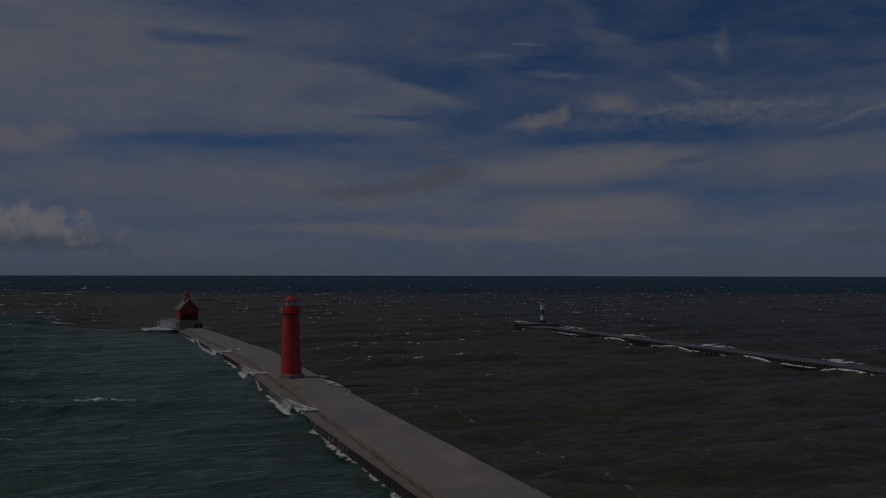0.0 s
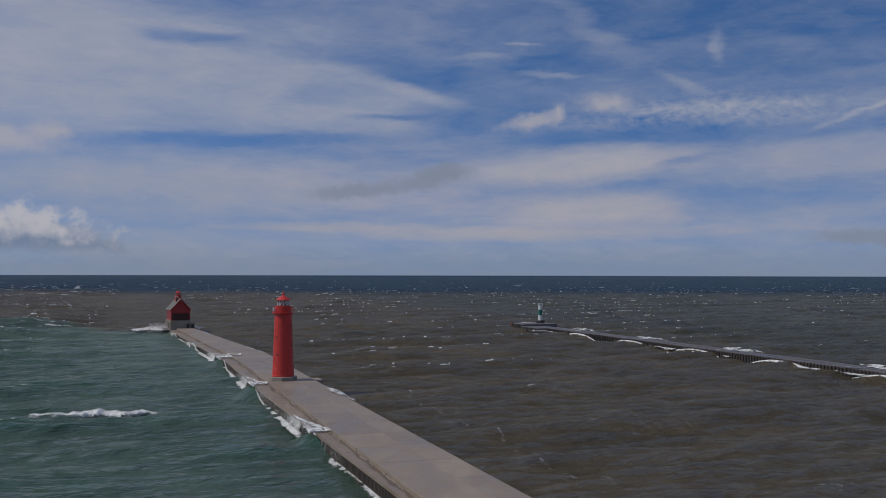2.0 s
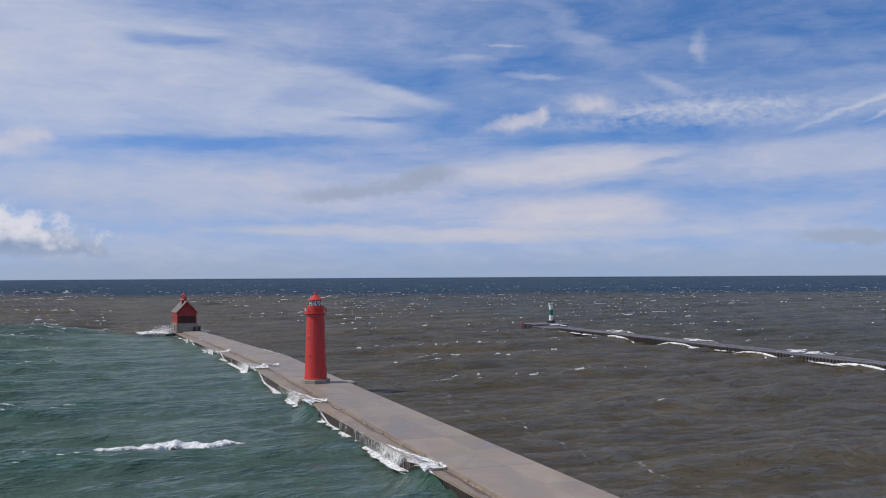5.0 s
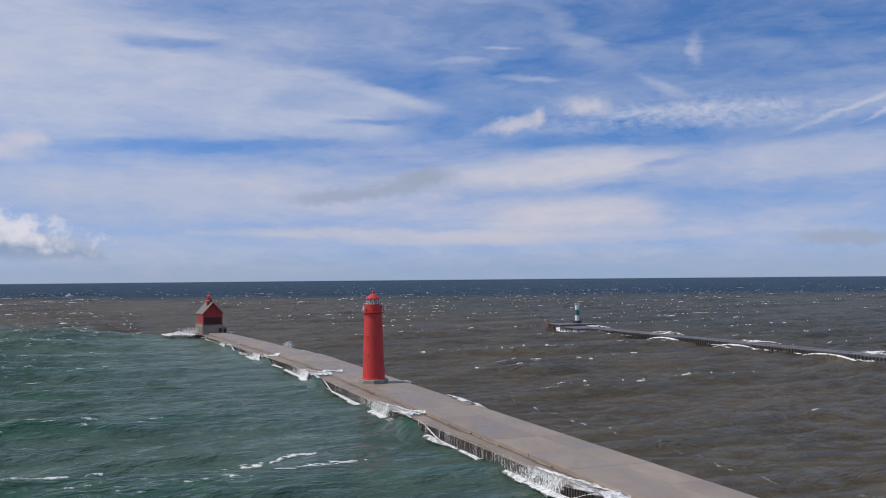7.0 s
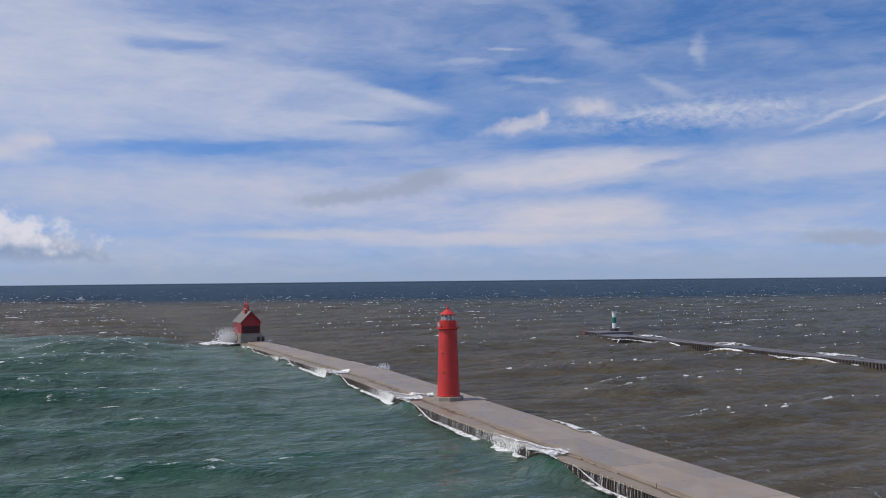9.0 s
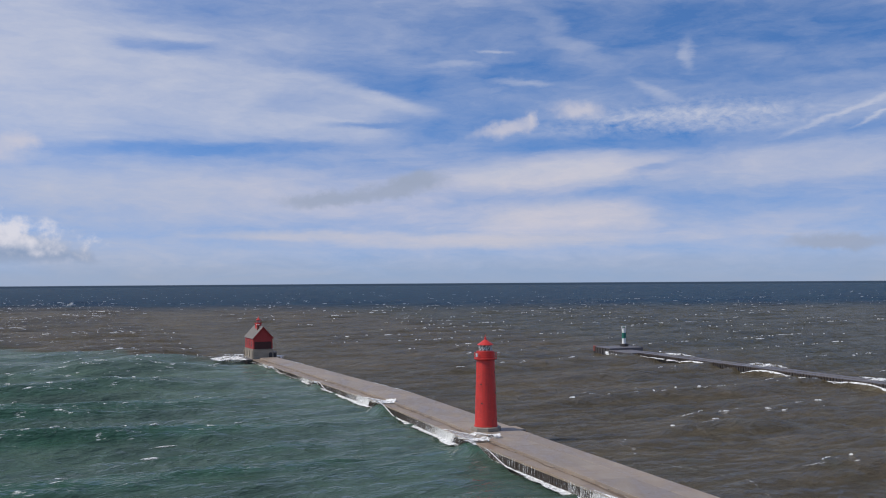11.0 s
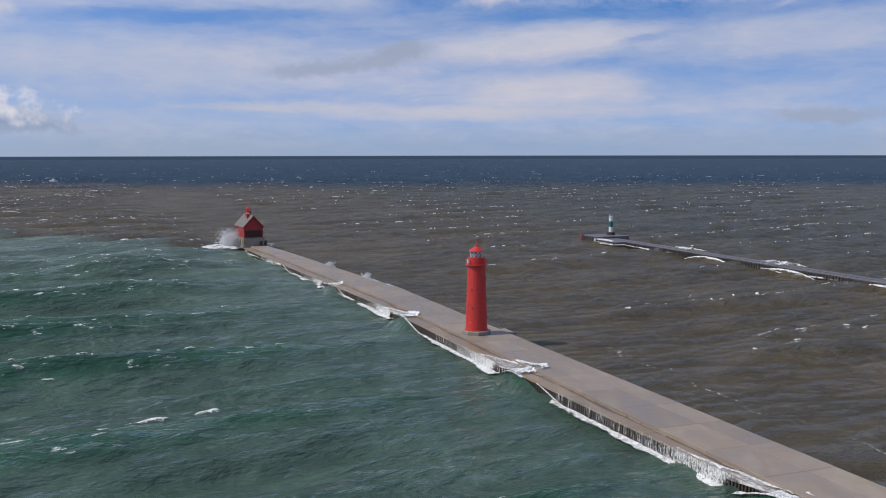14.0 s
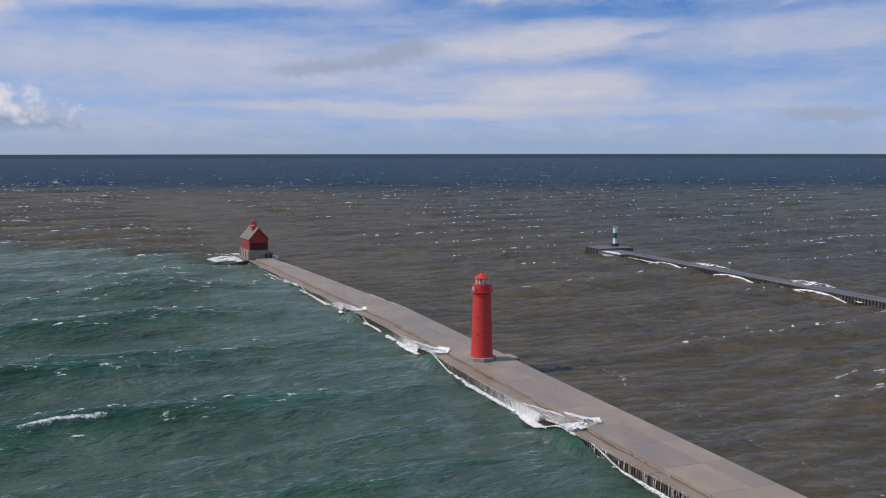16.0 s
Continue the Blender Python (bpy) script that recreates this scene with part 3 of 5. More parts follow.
def build_whitecaps():
    """Small whitecaps out to the far lake: ragged crests lying along the tops of the waves."""
    spots = np.random.default_rng(21)
    n = 60000
    away = 130 * (2400 / 130) ** spots.random(n)
    x, y = 0.62 * away * spots.uniform(-1, 1, n) - 50, away + 100
    # climb each to the top of its wave
    for reach in (14.0, 5.0):
        run = np.linspace(-reach, reach, 15)
        px, py = x[:, None] + run * math.cos(TRAVEL), y[:, None] + run * math.sin(TRAVEL)
        z = swell(px, py, spacing(px, py))
        k = z.argmax(1)
        x, y, z = px[np.arange(n), k], py[np.arange(n), k], z.max(1)
    open_water = (x - TOWER.x) * SIDE.x + (y - TOWER.y) * SIDE.y < -45
    top = np.where(open_water, 2.75, 1.15)
    good = np.flatnonzero((z > top) | ((away > 950) & (spots.random(n) < 0.14)))
    verts, faces, taken, made = [], [], set(), 0
    for i in good:
        cell = (int(x[i] // 9), int(y[i] // 9))
        near = away[i] < 330
        if cell in taken or spots.random() < (0.98 if near else 0.74 if away[i] < 800 else 0.86 if away[i] < 1050 else 0.74):
            continue
        taken.add(cell)
        far = min(1.9, 0.7 + away[i] / 1000)
        length = spots.gamma(1.3, 0.45) * far * (2.4 if spots.random() < 0.1 else 1.0)
        wide = spots.uniform(0.08, 0.3) * (0.5 + 0.5 * far) * (0.6 if away[i] > 1000 else 1.0)
        tall = wide * spots.uniform(0.5, 1.1)
        turn = spots.normal(0, 0.22)
        ex, ey = CREST_X * math.cos(turn) - CREST_Y * math.sin(turn), CREST_X * math.sin(turn) + CREST_Y * math.cos(turn)
        m = 11
        base = len(verts)
        bow = spots.normal(0, 0.12) * length
        u = np.linspace(-1, 1, m)
        cx, cy = x[i] + ex * u * length, y[i] + ey * u * length
        cx, cy = cx + math.cos(TRAVEL) * bow * u * u, cy + math.sin(TRAVEL) * bow * u * u
        cz = swell(cx, cy, spacing(cx, cy))
        env = np.clip(1 - u * u, 0, 1) ** 0.5 * spots.uniform(0.25, 1.0, m)
        for k in range(m):
            w = wide * (0.3 + env[k])
            verts.append((cx[k] - math.cos(TRAVEL) * w, cy[k] - math.sin(TRAVEL) * w, cz[k] - 0.05))
            verts.append((cx[k], cy[k], cz[k] + 0.04 + tall * env[k]))
            verts.append((cx[k] + math.cos(TRAVEL) * w * 1.6, cy[k] + math.sin(TRAVEL) * w * 1.6, cz[k] - 0.12))
        for k in range(m - 1):
            q = base + 3 * k
            faces += [(q, q + 3, q + 4, q + 1), (q + 1, q + 4, q + 5, q + 2)]
        made += 1
        if made > 2200:
            break
    me = bpy.data.meshes.new("whitecaps")
    me.from_pydata(verts, [], faces)
    me.materials.append(CAP)
    return tagged(new("whitecaps", me), "small white wave crests scattered over the lake", "foam", kind="stuff")


water = build_water()
BREAKERS = [
    build_breaker(-60.0, 165.0, 20.0, 2.6, 11, "long white breaking crest on green water"),
    build_breaker(-66.0, 159.5, 7.0, 1.3, 12, "short white breaking crest on green water"),
    build_breaker(-78.0, 160.0, 8.0, 1.1, 14, "short white breaking crest on green water"),
    build_breaker(-128.0, 262.0, 6.0, 0.5, 15, "thin white breaking crest on green water"),
    build_breaker(-158.0, 248.0, 9.0, 0.6, 16, "thin white breaking crest on green water"),
    build_breaker(-150.0, 226.0, 5.0, 0.5, 17, "thin white breaking crest on green water"),
    build_breaker(-128.5, 231.0, 6.0, 0.7, 18, "short white breaking crest on green water"),
    build_breaker(-122.0, 236.2, 3.6, 0.8, 19, "short white breaking crest on green water"),
    build_breaker(-149.5, 254.0, 3.0, 0.5, 20, "thin white breaking crest on green water"),
    build_breaker(-97.2, 196.6, 4.6, 0.7, 22, "short white breaking crest on green water"),
    build_breaker(-129.0, 256.5, 4.0, 0.5, 23, "thin white breaking crest on green water"),
    build_breaker(-177.0, 302.5, 6.0, 0.6, 24, "thin white breaking crest on green water"),
    build_breaker(-152.0, 256.0, 14.0, 0.5, 26, "long thin white breaking crest on green water"),
    build_breaker(-138.6, 271.9, 6.0, 0.5, 27, "thin white breaking crest on green water"),
    build_breaker(-116.7, 235.2, 11.0, 0.6, 28, "long thin white breaking crest on green water"),
    build_breaker(-94.2, 195.5, 4.0, 0.5, 29, "thin white breaking crest on green water"),
    build_breaker(-109.1, 287.3, 8.0, 0.5, 30, "thin white breaking crest on green water"),
    build_breaker(-157.0, 393.7, 12.0, 0.9, 25, "thin white breaking crest on green water"),
]
# seconds between which each of the smaller breakers stands
LIVES = [(0, 12), (0, 12), (0, 11), (12.5, 14.5), (12.5, 14.3), (12, 16), (12.5, 14.5), (10.5, 13), (14.5, 16), (14.8, 16), (14.8, 16), (6.5, 9.5), (6.5, 9.5), (6.5, 9.5), (0, 2.5)]
whitecaps = build_whitecaps()


def build_spent_foam(cx, cy, length, width, seed):
    """Foam left behind a crest that has fallen: flat lace on the water."""
    px, py, pz, keep = crest_foam(cx, cy, length, width, seed, 0.16, 0.0)
    lace = 1 - np.abs(rough_noise(px * 0.42, py * 0.62, seed + 7) - 0.48) * 7
    return tagged(new("spent_foam", masked_mesh("spent_foam", px, py, pz, keep & (lace > 0.35), FOAM, 1)), "flat lace of spent white foam on green water", "foam", "foam left by fallen crests", "stuff")


SPENT = [build_spent_foam(-59.0, 169.5, 13.0, 2.6, 201), build_spent_foam(-68.0, 172.0, 12.0, 2.2, 202), build_spent_foam(-63.0, 176.5, 10.0, 1.8, 203)]


def build_small_crests():
    """Thin broken crests on the green water, each on the top of a wave."""
    spots = np.random.default_rng(5)
    found = []
    while len(found) < 44:
        y = spots.uniform(120, 420)
        x = -62.0 - 0.42 * (y - 150) + spots.normal(0, 0.24) * y
        run = np.arange(-9, 9, 0.4)
        z = swell(x + run * math.cos(TRAVEL), y + run * math.sin(TRAVEL), run * 0 + 0.9)
        k = int(z.argmax())
        if z[k] < 1.5 or k in (0, len(run) - 1):
            continue
        x, y = x + run[k] * math.cos(TRAVEL), y + run[k] * math.sin(TRAVEL)
        if any(math.hypot(x - a, y - b) < 7 for a, b in found) or math.hypot(x + 60, y - 165) < 18:
            continue
        found.append((x, y))
    for i, (x, y) in enumerate(found):
        length = spots.uniform(0.9, 2.6) * (2.2 if spots.random() < 0.2 else 1.0)
        width = spots.uniform(0.18, 0.4)
        grids = crest_foam(x, y, length, width, 130 + i, 0.09, 0.3)
        me = masked_mesh("small_crest", *grids, FOAM, 1)
        if len(me.polygons) > 8:
            yield tagged(new("small_crest", me), "small broken white crest on green water", "wave", "small wave crests", "stuff")


SMALL_CRESTS = list(build_small_crests())


# ---- the south pier ----
def build_pier():
    pier = thing("pier", pose(0, 0, 0), "long wet concrete pier with a lower wave-washed ledge", "pier", kind="structure")
    cuts = [-260, -220, -190, -165, -145]
    v = -127.0
    while v < 176:
        cuts.append(v)
        v += 9.2
    cuts.append(183)
    wear = random.Random(3)

    def corners(a0, a1, in0, in1, out0, out1):
        return [tuple(spot(a, c).xy) for a, c in ((a0, in0), (a0, out0), (a1, out1), (a1, in1))]

    for a0, a1 in zip(cuts, cuts[1:]):
        g = 0.012
        step0, step1 = step_edge(a0), step_edge(a1)
        mid0, mid1 = (step0 + right_edge(a0)) / 2 + 1.1, (step1 + right_edge(a1)) / 2 + 1.1
        jag = wear.uniform(-0.05, 0.05)
        dz = wear.uniform(-0.015, 0.015)
        sink = (drop(a0), drop(a0), drop(a1), drop(a1))
        part("deck_slab", slab_mesh(corners(a0 + g, a1 - g, step0 + jag, step1 + jag, mid0 - g, mid1 - g), -2.2, DECK + dz, 0.03, CONCRETE, sink), CONCRETE, pier)
        part("deck_slab", slab_mesh(corners(a0 + g, a1 - g, mid0 + g, mid1 + g, right_edge(a0), right_edge(a1)), -2.2, DECK + wear.uniform(-0.015, 0.015), 0.03, CONCRETE, sink), CONCRETE, pier)
        part("ledge_slab", slab_mesh(corners(a0 + g, a1 - g, left_edge(a0), left_edge(a1), step0 + jag - 0.01, step1 + jag - 0.01), 1.12, LEDGE + wear.uniform(-0.03, 0.03), 0.04, LEDGE_CONCRETE, sink), LEDGE_CONCRETE, pier, "silt-brown lower ledge slab")
        # core behind the piles
        part("core", slab_mesh(corners(a0, a1, left_edge(a0) + 0.45, left_edge(a1) + 0.45, step0 + 0.3, step1 + 0.3), -2.2, 1.11, 0.02, RUST, sink), RUST, pier)
    # broken lip of the step: lumps of old concrete along it
    for k in range(90):
        al = wear.uniform(-110, 165)
        bm = boxed(-wear.uniform(0.06, 0.16), wear.uniform(0.06, 0.16), -wear.uniform(0.3, 1.6), wear.uniform(0.3, 1.6), 0, wear.uniform(0.08, 0.22), bevel=0.04)
        part("rubble", bm, LEDGE_CONCRETE, pier, "", Matrix.Translation(spot(al, step_edge(al) - 0.18, LEDGE - 0.03 - drop(al))) @ pose(0, 0, 0, 0, 0, PIER_YAW + wear.uniform(-8, 8)))
    s, u = np.meshgrid(np.arange(-120, 180, 0.4), np.arange(0, 1.3, 0.1))
    edge = np.array([step_edge(v) - 2.6 for v in s[0]])[None, :]
    fall = np.array([drop(v) for v in s[0]])[None, :]
    ac = edge + 2.45 - u
    keep = u < 0.15 + 1.1 * np.clip(rough_noise(s * 0.16, u * 0.5, 17) - 0.3, 0, 1)
    me = masked_mesh("silt_band", TOWER.x + AXIS.x * s + SIDE.x * ac, TOWER.y + AXIS.y * s + SIDE.y * ac, LEDGE + 0.045 - fall - 0.01 * u, keep, SILT, 1)
    tagged(part("silt_band", me, SILT, pier, "brown silt along the step"), kind="stuff")
    # pad on the channel side by the tower
    part("side_pad", slab_mesh(corners(-0.5, 4.0, 5.72, 5.72, 7.5, 7.5), -2.2, DECK - 0.25, 0.04, CONCRETE), CONCRETE, pier)
    # steel piles under the ledge
    bm = bmesh.new()
    block(bm, -0.16, 0.16, -0.14, 0.14, -2.8, 0.0, 0.05)
    pile = mesh_of("sheet_pile", bm, RUST)
    a, count = -104.0, 0
    rest = bmesh.new()
    while a < 183:
        m = Matrix.Translation(spot(a, left_edge(a) + 0.24, 1.115 - drop(a) + wear.uniform(-0.05, 0.0))) @ pose(0, 0, 0, 0, wear.uniform(-1, 1), PIER_YAW)
        if a < 45 and count < 300:
            part("sheet_pile", pile, RUST, pier, "", m)
            count += 1
        else:
            got = bmesh.ops.create_cube(rest, size=1.0, matrix=m @ Matrix.LocRotScale((0, 0, -1.4), None, (0.3, 0.28, 2.8)))
        a += 0.52
    tagged(part("far_piles", rest, RUST, pier, "rusty piles of the outer pier"), kind="stuff")
    return pier


build_pier()


# ---- the red tower ----
def build_tower():
    tower = thing("lighthouse_tower", Matrix.Translation((TOWER.x, TOWER.y, DECK)) @ pose(0, 0, 0, 0, 0, PIER_YAW + 8), "tall red conical steel lighthouse tower on an octagonal concrete base", "lighthouse")
    part("plinth", turned([(2.62, 0), (2.62, 0.62), (2.5, 0.72), (1.7, 0.78)], 8, math.pi / 8), BASE_CONCRETE, tower, "grey octagonal concrete base")
    body = [(2.08, 0.72), (2.08, 0.95), (1.98, 1.0)]
    for k in range(9):
        z0, z1 = 1.0 + k * 1.27, 1.0 + (k + 1) * 1.27
        r0, r1 = 1.98 - 0.38 * k / 9, 1.98 - 0.38 * (k + 1) / 9
        body += [(r0, z0 + 0.02), (r1, z1 - 0.05), (r1 + 0.02, z1 - 0.04), (r1 + 0.02, z1)]
    part("body", turned(body + [(1.62, 12.45), (1.66, 12.55)], 40), RED, tower, smooth=False)
    part("gallery", turned([(1.55, 12.3), (1.95, 12.48), (2.05, 12.53), (2.05, 12.68), (1.5, 12.7)], 40), RED, tower)
    rail = part("railing", gallery_rail(13.62), RED, tower, "thin red gallery railing")
    part("middle_rail", gallery_rail(13.12), RED, rail)
    for k in range(16):
        t = 2 * math.pi * k / 16
        bm = rod(bmesh.new(), (1.98 * math.cos(t), 1.98 * math.sin(t), 12.66), (1.98 * math.cos(t), 1.98 * math.sin(t), 13.62), 0.025, 6)
        part("post", bm, RED, rail)
    part("watch_room", turned([(1.56, 12.66), (1.56, 13.75), (1.58, 13.78), (1.58, 13.9), (1.2, 13.92)], 40), RED, tower)
    lantern = part("lantern", turned([(1.2, 13.86), (1.2, 13.96), (1.1, 13.98), (1.1, 13.9)], 10), RED, tower)
    for k in range(10):
        t0, t1 = 2 * math.pi * k / 10, 2 * math.pi * (k + 1) / 10
        p0, p1 = Vector((1.13 * math.cos(t0), 1.13 * math.sin(t0), 0)), Vector((1.13 * math.cos(t1), 1.13 * math.sin(t1), 0))
        bm = bmesh.new()
        inner = 0.985
        vs = [bm.verts.new((p.x * s, p.y * s, z)) for s in (1.0, inner) for p, z in ((p0, 13.97), (p1, 13.97), (p1, 14.98), (p0, 14.98))]
        for f in ((0, 1, 2, 3), (7, 6, 5, 4), (0, 4, 5, 1), (1, 5, 6, 2), (2, 6, 7, 3), (3, 7, 4, 0)):
            bm.faces.new([vs[i] for i in f])
        pane = part("pane", bm, GLASS, lantern)
        bm = rod(bmesh.new(), (p0.x, p0.y, 13.95), (p0.x, p0.y, 15.0), 0.045, 6)
        rod(bm, (p0.x, p0.y, 13.97), (p1.x, p1.y, 14.97), 0.03, 6)
        part("glazing_bar", bm, WHITE, lantern)
    part("lens", turned([(0.1, 13.9), (0.38, 14.1), (0.46, 14.4), (0.38, 14.7), (0.12, 14.9)], 16), GLASS, tower, "glass lamp lens")
    part("roof", turned([(1.36, 14.94), (1.42, 14.98), (1.40, 15.06), (1.0, 15.35), (0.55, 15.68), (0.25, 15.86), (0.18, 15.95)], 32), RED, tower)
    part("vent_ball", turned([(0.1, 15.9), (0.16, 15.98), (0.24, 16.1), (0.22, 16.24), (0.1, 16.34), (0.05, 16.55), (0.03, 16.9)], 16), RED, tower)
    bm = rod(bmesh.new(), (-1.95, -0.35, 12.95), (-1.95, -0.35, 13.6), 0.2, 12)
    rod(bm, (-1.95, -0.35, 13.3), (-1.6, -0.3, 13.3), 0.06)
    part("fog_horn", bm, WHITE, tower, "small white horn on the gallery")
    for t, z in ((-2.6, 8.2), (-2.5, 4.9), (-0.9, 6.6), (-0.95, 10.2)):
        r = 2.0 - 0.38 * (z - 1) / 11.4
        bm = rod(bmesh.new(), (r * math.cos(t) * 0.97, r * math.sin(t) * 0.97, z), (r * math.cos(t) * 1.02, r * math.sin(t) * 1.02, z), 0.15, 12)
        part("porthole", bm, DARK, tower, "small dark porthole")
    part("door", boxed(1.55, 2.0, -0.45, 0.45, 0.78, 2.75, bevel=0.03), RED_WALL, tower, "dark red steel door")
    return tower


def gallery_rail(z):
    """A ring of round bar."""
    bm = bmesh.new()
    rings = []
    for k in range(32):
        t = 2 * math.pi * k / 32
        rings.append([bm.verts.new(((1.98 + 0.025 * math.cos(a)) * math.cos(t), (1.98 + 0.025 * math.cos(a)) * math.sin(t), z + 0.025 * math.sin(a))) for a in (0, 1.57, 3.14, 4.71)])
    for k in range(32):
        r0, r1 = rings[k], rings[(k + 1) % 32]
        for i in range(4):
            bm.faces.new((r0[i], r0[(i + 1) % 4], r1[(i + 1) % 4], r1[i]))
    return bm


build_tower()


# ---- the pierhead light building ----
def build_pierhead():
    yaw = 23.0
    origin = Vector((-98.8, 357.4, 0.75))
    house = thing("pierhead_building", Matrix.Translation(origin) @ pose(0, 0, 0, 0, 0, yaw), "red gabled fog signal building on a tall concrete base", "lighthouse")
    w, dp, base_h, wall_h, rise = 6.8, 12.5, 3.3, 4.2, 3.7
    eave = base_h + wall_h
    bm = bmesh.new()
    block(bm, -0.25, w + 0.25, -0.25, dp + 0.25, 0, base_h, 0.12)
    base = part("base", bm, BASE_CONCRETE, house, "stained concrete base")
    part("water_table", boxed(-0.38, w + 0.38, -0.38, dp + 0.38, base_h, base_h + 0.22, bevel=0.05), BASE_CONCRETE, base)
    for k in range(4):
        part("buttress", boxed(-0.55, -0.24, 0.4 + k * 3.9, 1.1 + k * 3.9, 0, base_h - 0.4, bevel=0.1), BASE_CONCRETE, base)
    part("base_door", boxed(w - 1.3, w - 0.2, -0.3, -0.2, 0.05, 2.2, bevel=0.02), DARK, base, "dark doorway in the base")
    annex = part("annex", boxed(w + 0.26, w + 1.7, 0.2, 4.5, 0, 2.5, bevel=0.08), BASE_CONCRETE, house, "low concrete annex")
    part("opening", boxed(w + 0.5, w + 1.4, 0.14, 0.24, 0.05, 1.9, bevel=0.02), DARK, annex, "dark opening")
    # walls with the gables, and clapboards
    t = 0.22
    for y0, y1 in ((0, t), (dp - t, dp)):
        bm = bmesh.new()
        shape = [(0, base_h + 0.2), (w, base_h + 0.2), (w, eave), (w / 2, eave + rise), (0, eave)]
        fa = [bm.verts.new((x, y0, z)) for x, z in shape]
        fb = [bm.verts.new((x, y1, z)) for x, z in shape]
        bm.faces.new(fa)
        bm.faces.new(fb[::-1])
        for i in range(5):
            bm.faces.new((fa[i], fa[(i + 1) % 5], fb[(i + 1) % 5], fb[i]))
        part("gable_wall", bm, RED_WALL, house)
    sides = []
    for x0, x1 in ((0, t), (w - t, w)):
        sides.append(part("side_wall", boxed(x0, x1, t, dp - t, base_h + 0.2, eave, bevel=0.0), RED_WALL, house))
    for wall, x in ((sides[0], -0.05), (sides[1], w + 0.03)):
        for k in range(8):
            part("clapboard", boxed(x, x + 0.05, 0.05, dp - 0.05, base_h + 0.3 + k * 0.47, base_h + 0.72 + k * 0.47, bevel=0.015), RED_WALL, wall)
    # windows of the long sides
    for side, x in ((-1, -0.09), (1, w + 0.09)):
        for yy in (2.4, 6.2, 10.0):
            win = part("window", boxed(min(x, x - side * 0.16), max(x, x - side * 0.16), yy - 0.6, yy + 0.6, base_h + 0.9, base_h + 3.3, bevel=0.02), RED, house, "tall narrow window with red frame")
            for zz in (0, 1):
                xx = x + side * 0.01
                part("pane", boxed(min(xx, xx - side * 0.03), max(xx, xx - side * 0.03), yy - 0.5, yy + 0.5, base_h + 1.0 + zz * 1.12, base_h + 2.05 + zz * 1.12, bevel=0.005), DARK, win, "dark glass pane")
    # front: dark maroon panel low on the gable wall, faced with six strips
    front = part("front_panel", boxed(0.35, w - 0.35, -0.06, 0.05, base_h + 0.24, base_h + 2.8, bevel=0.03), MAROON, house, "dark maroon lower front")
    for k in range(6):
        x = 0.42 + k * (w - 0.84) / 6
        part("front_strip", boxed(x, x + (w - 0.84) / 6 - 0.04, -0.1, -0.06, base_h + 0.26, base_h + 2.75, bevel=0.01), MAROON, front)
    # roof: two thick slopes with courses
    half = math.hypot(w / 2, rise)
    pitch = math.degrees(math.atan2(rise, w / 2))
    for s in (-1, 1):
        m = Matrix.Translation((w / 2, 0, eave + rise + 0.06)) @ pose(0, 0, 0, 0, s * pitch, 0)
        span = (0, half + 0.5) if s > 0 else (-half - 0.5, 0)
        slope = part("roof_slope", boxed(*span, -0.55, dp + 0.55, 0.0, 0.14, bevel=0.03), ROOF, house, "grey shingled roof slope", m)
        for k in range(10):
            c0 = (half + 0.5) * k / 10
            lo, hi = (c0, c0 + (half + 0.5) / 10 + 0.05) if s > 0 else (-c0 - (half + 0.5) / 10 - 0.05, -c0)
            part("shingle_course", boxed(lo, hi, -0.56, dp + 0.56, 0.142, 0.165 + 0.004 * (k % 2), bevel=0.0), ROOF, slope)
        part("barge_board", boxed(*span, -0.62, -0.55, -0.18, 0.1, bevel=0.02), RED_WALL, slope)
    part("ridge_cap", boxed(w / 2 - 0.16, w / 2 + 0.16, -0.56, dp + 0.56, eave + rise + 0.14, eave + rise + 0.30, bevel=0.06), ROOF, house)
    # lantern turret astride the ridge
    m = Matrix.Translation((w / 2, 7.0, eave + rise - 0.6))
    turret = part("lantern_turret", turned([(1.15, 0), (1.15, 1.5), (1.35, 1.55), (1.35, 1.68), (0.95, 1.7), (0.95, 2.0)], 8), RED, house, "small red octagonal lantern turret", m)
    lan = part("lantern", turned([(0.72, 2.0), (0.72, 2.95)], 8), GLASS, turret)
    for k in range(8):
        t0 = 2 * math.pi * k / 8
        part("bar", rod(bmesh.new(), (0.74 * math.cos(t0), 0.74 * math.sin(t0), 2.0), (0.74 * math.cos(t0), 0.74 * math.sin(t0), 2.98), 0.07, 6), RED, turret)
        part("post", rod(bmesh.new(), (1.3 * math.cos(t0), 1.3 * math.sin(t0), 1.6), (1.3 * math.cos(t0), 1.3 * math.sin(t0), 2.3), 0.04, 6), RED, turret)
    part("turret_roof", turned([(0.95, 2.93), (0.98, 3.02), (0.5, 3.4), (0.16, 3.6), (0.2, 3.75), (0.1, 3.95), (0.03, 4.6)], 8), RED, turret)
    part("chimney", boxed(w / 2 - 1.35, w / 2 - 0.55, 3.2, 4.0, eave + rise - 1.6, eave + rise + 0.75, bevel=0.05), MARK, house, "weathered chimney box")
    part("chimney_cap", boxed(w / 2 - 1.45, w / 2 - 0.45, 3.1, 4.1, eave + rise + 0.75, eave + rise + 0.95, bevel=0.04), WHITE, house)
    return house


build_pierhead()


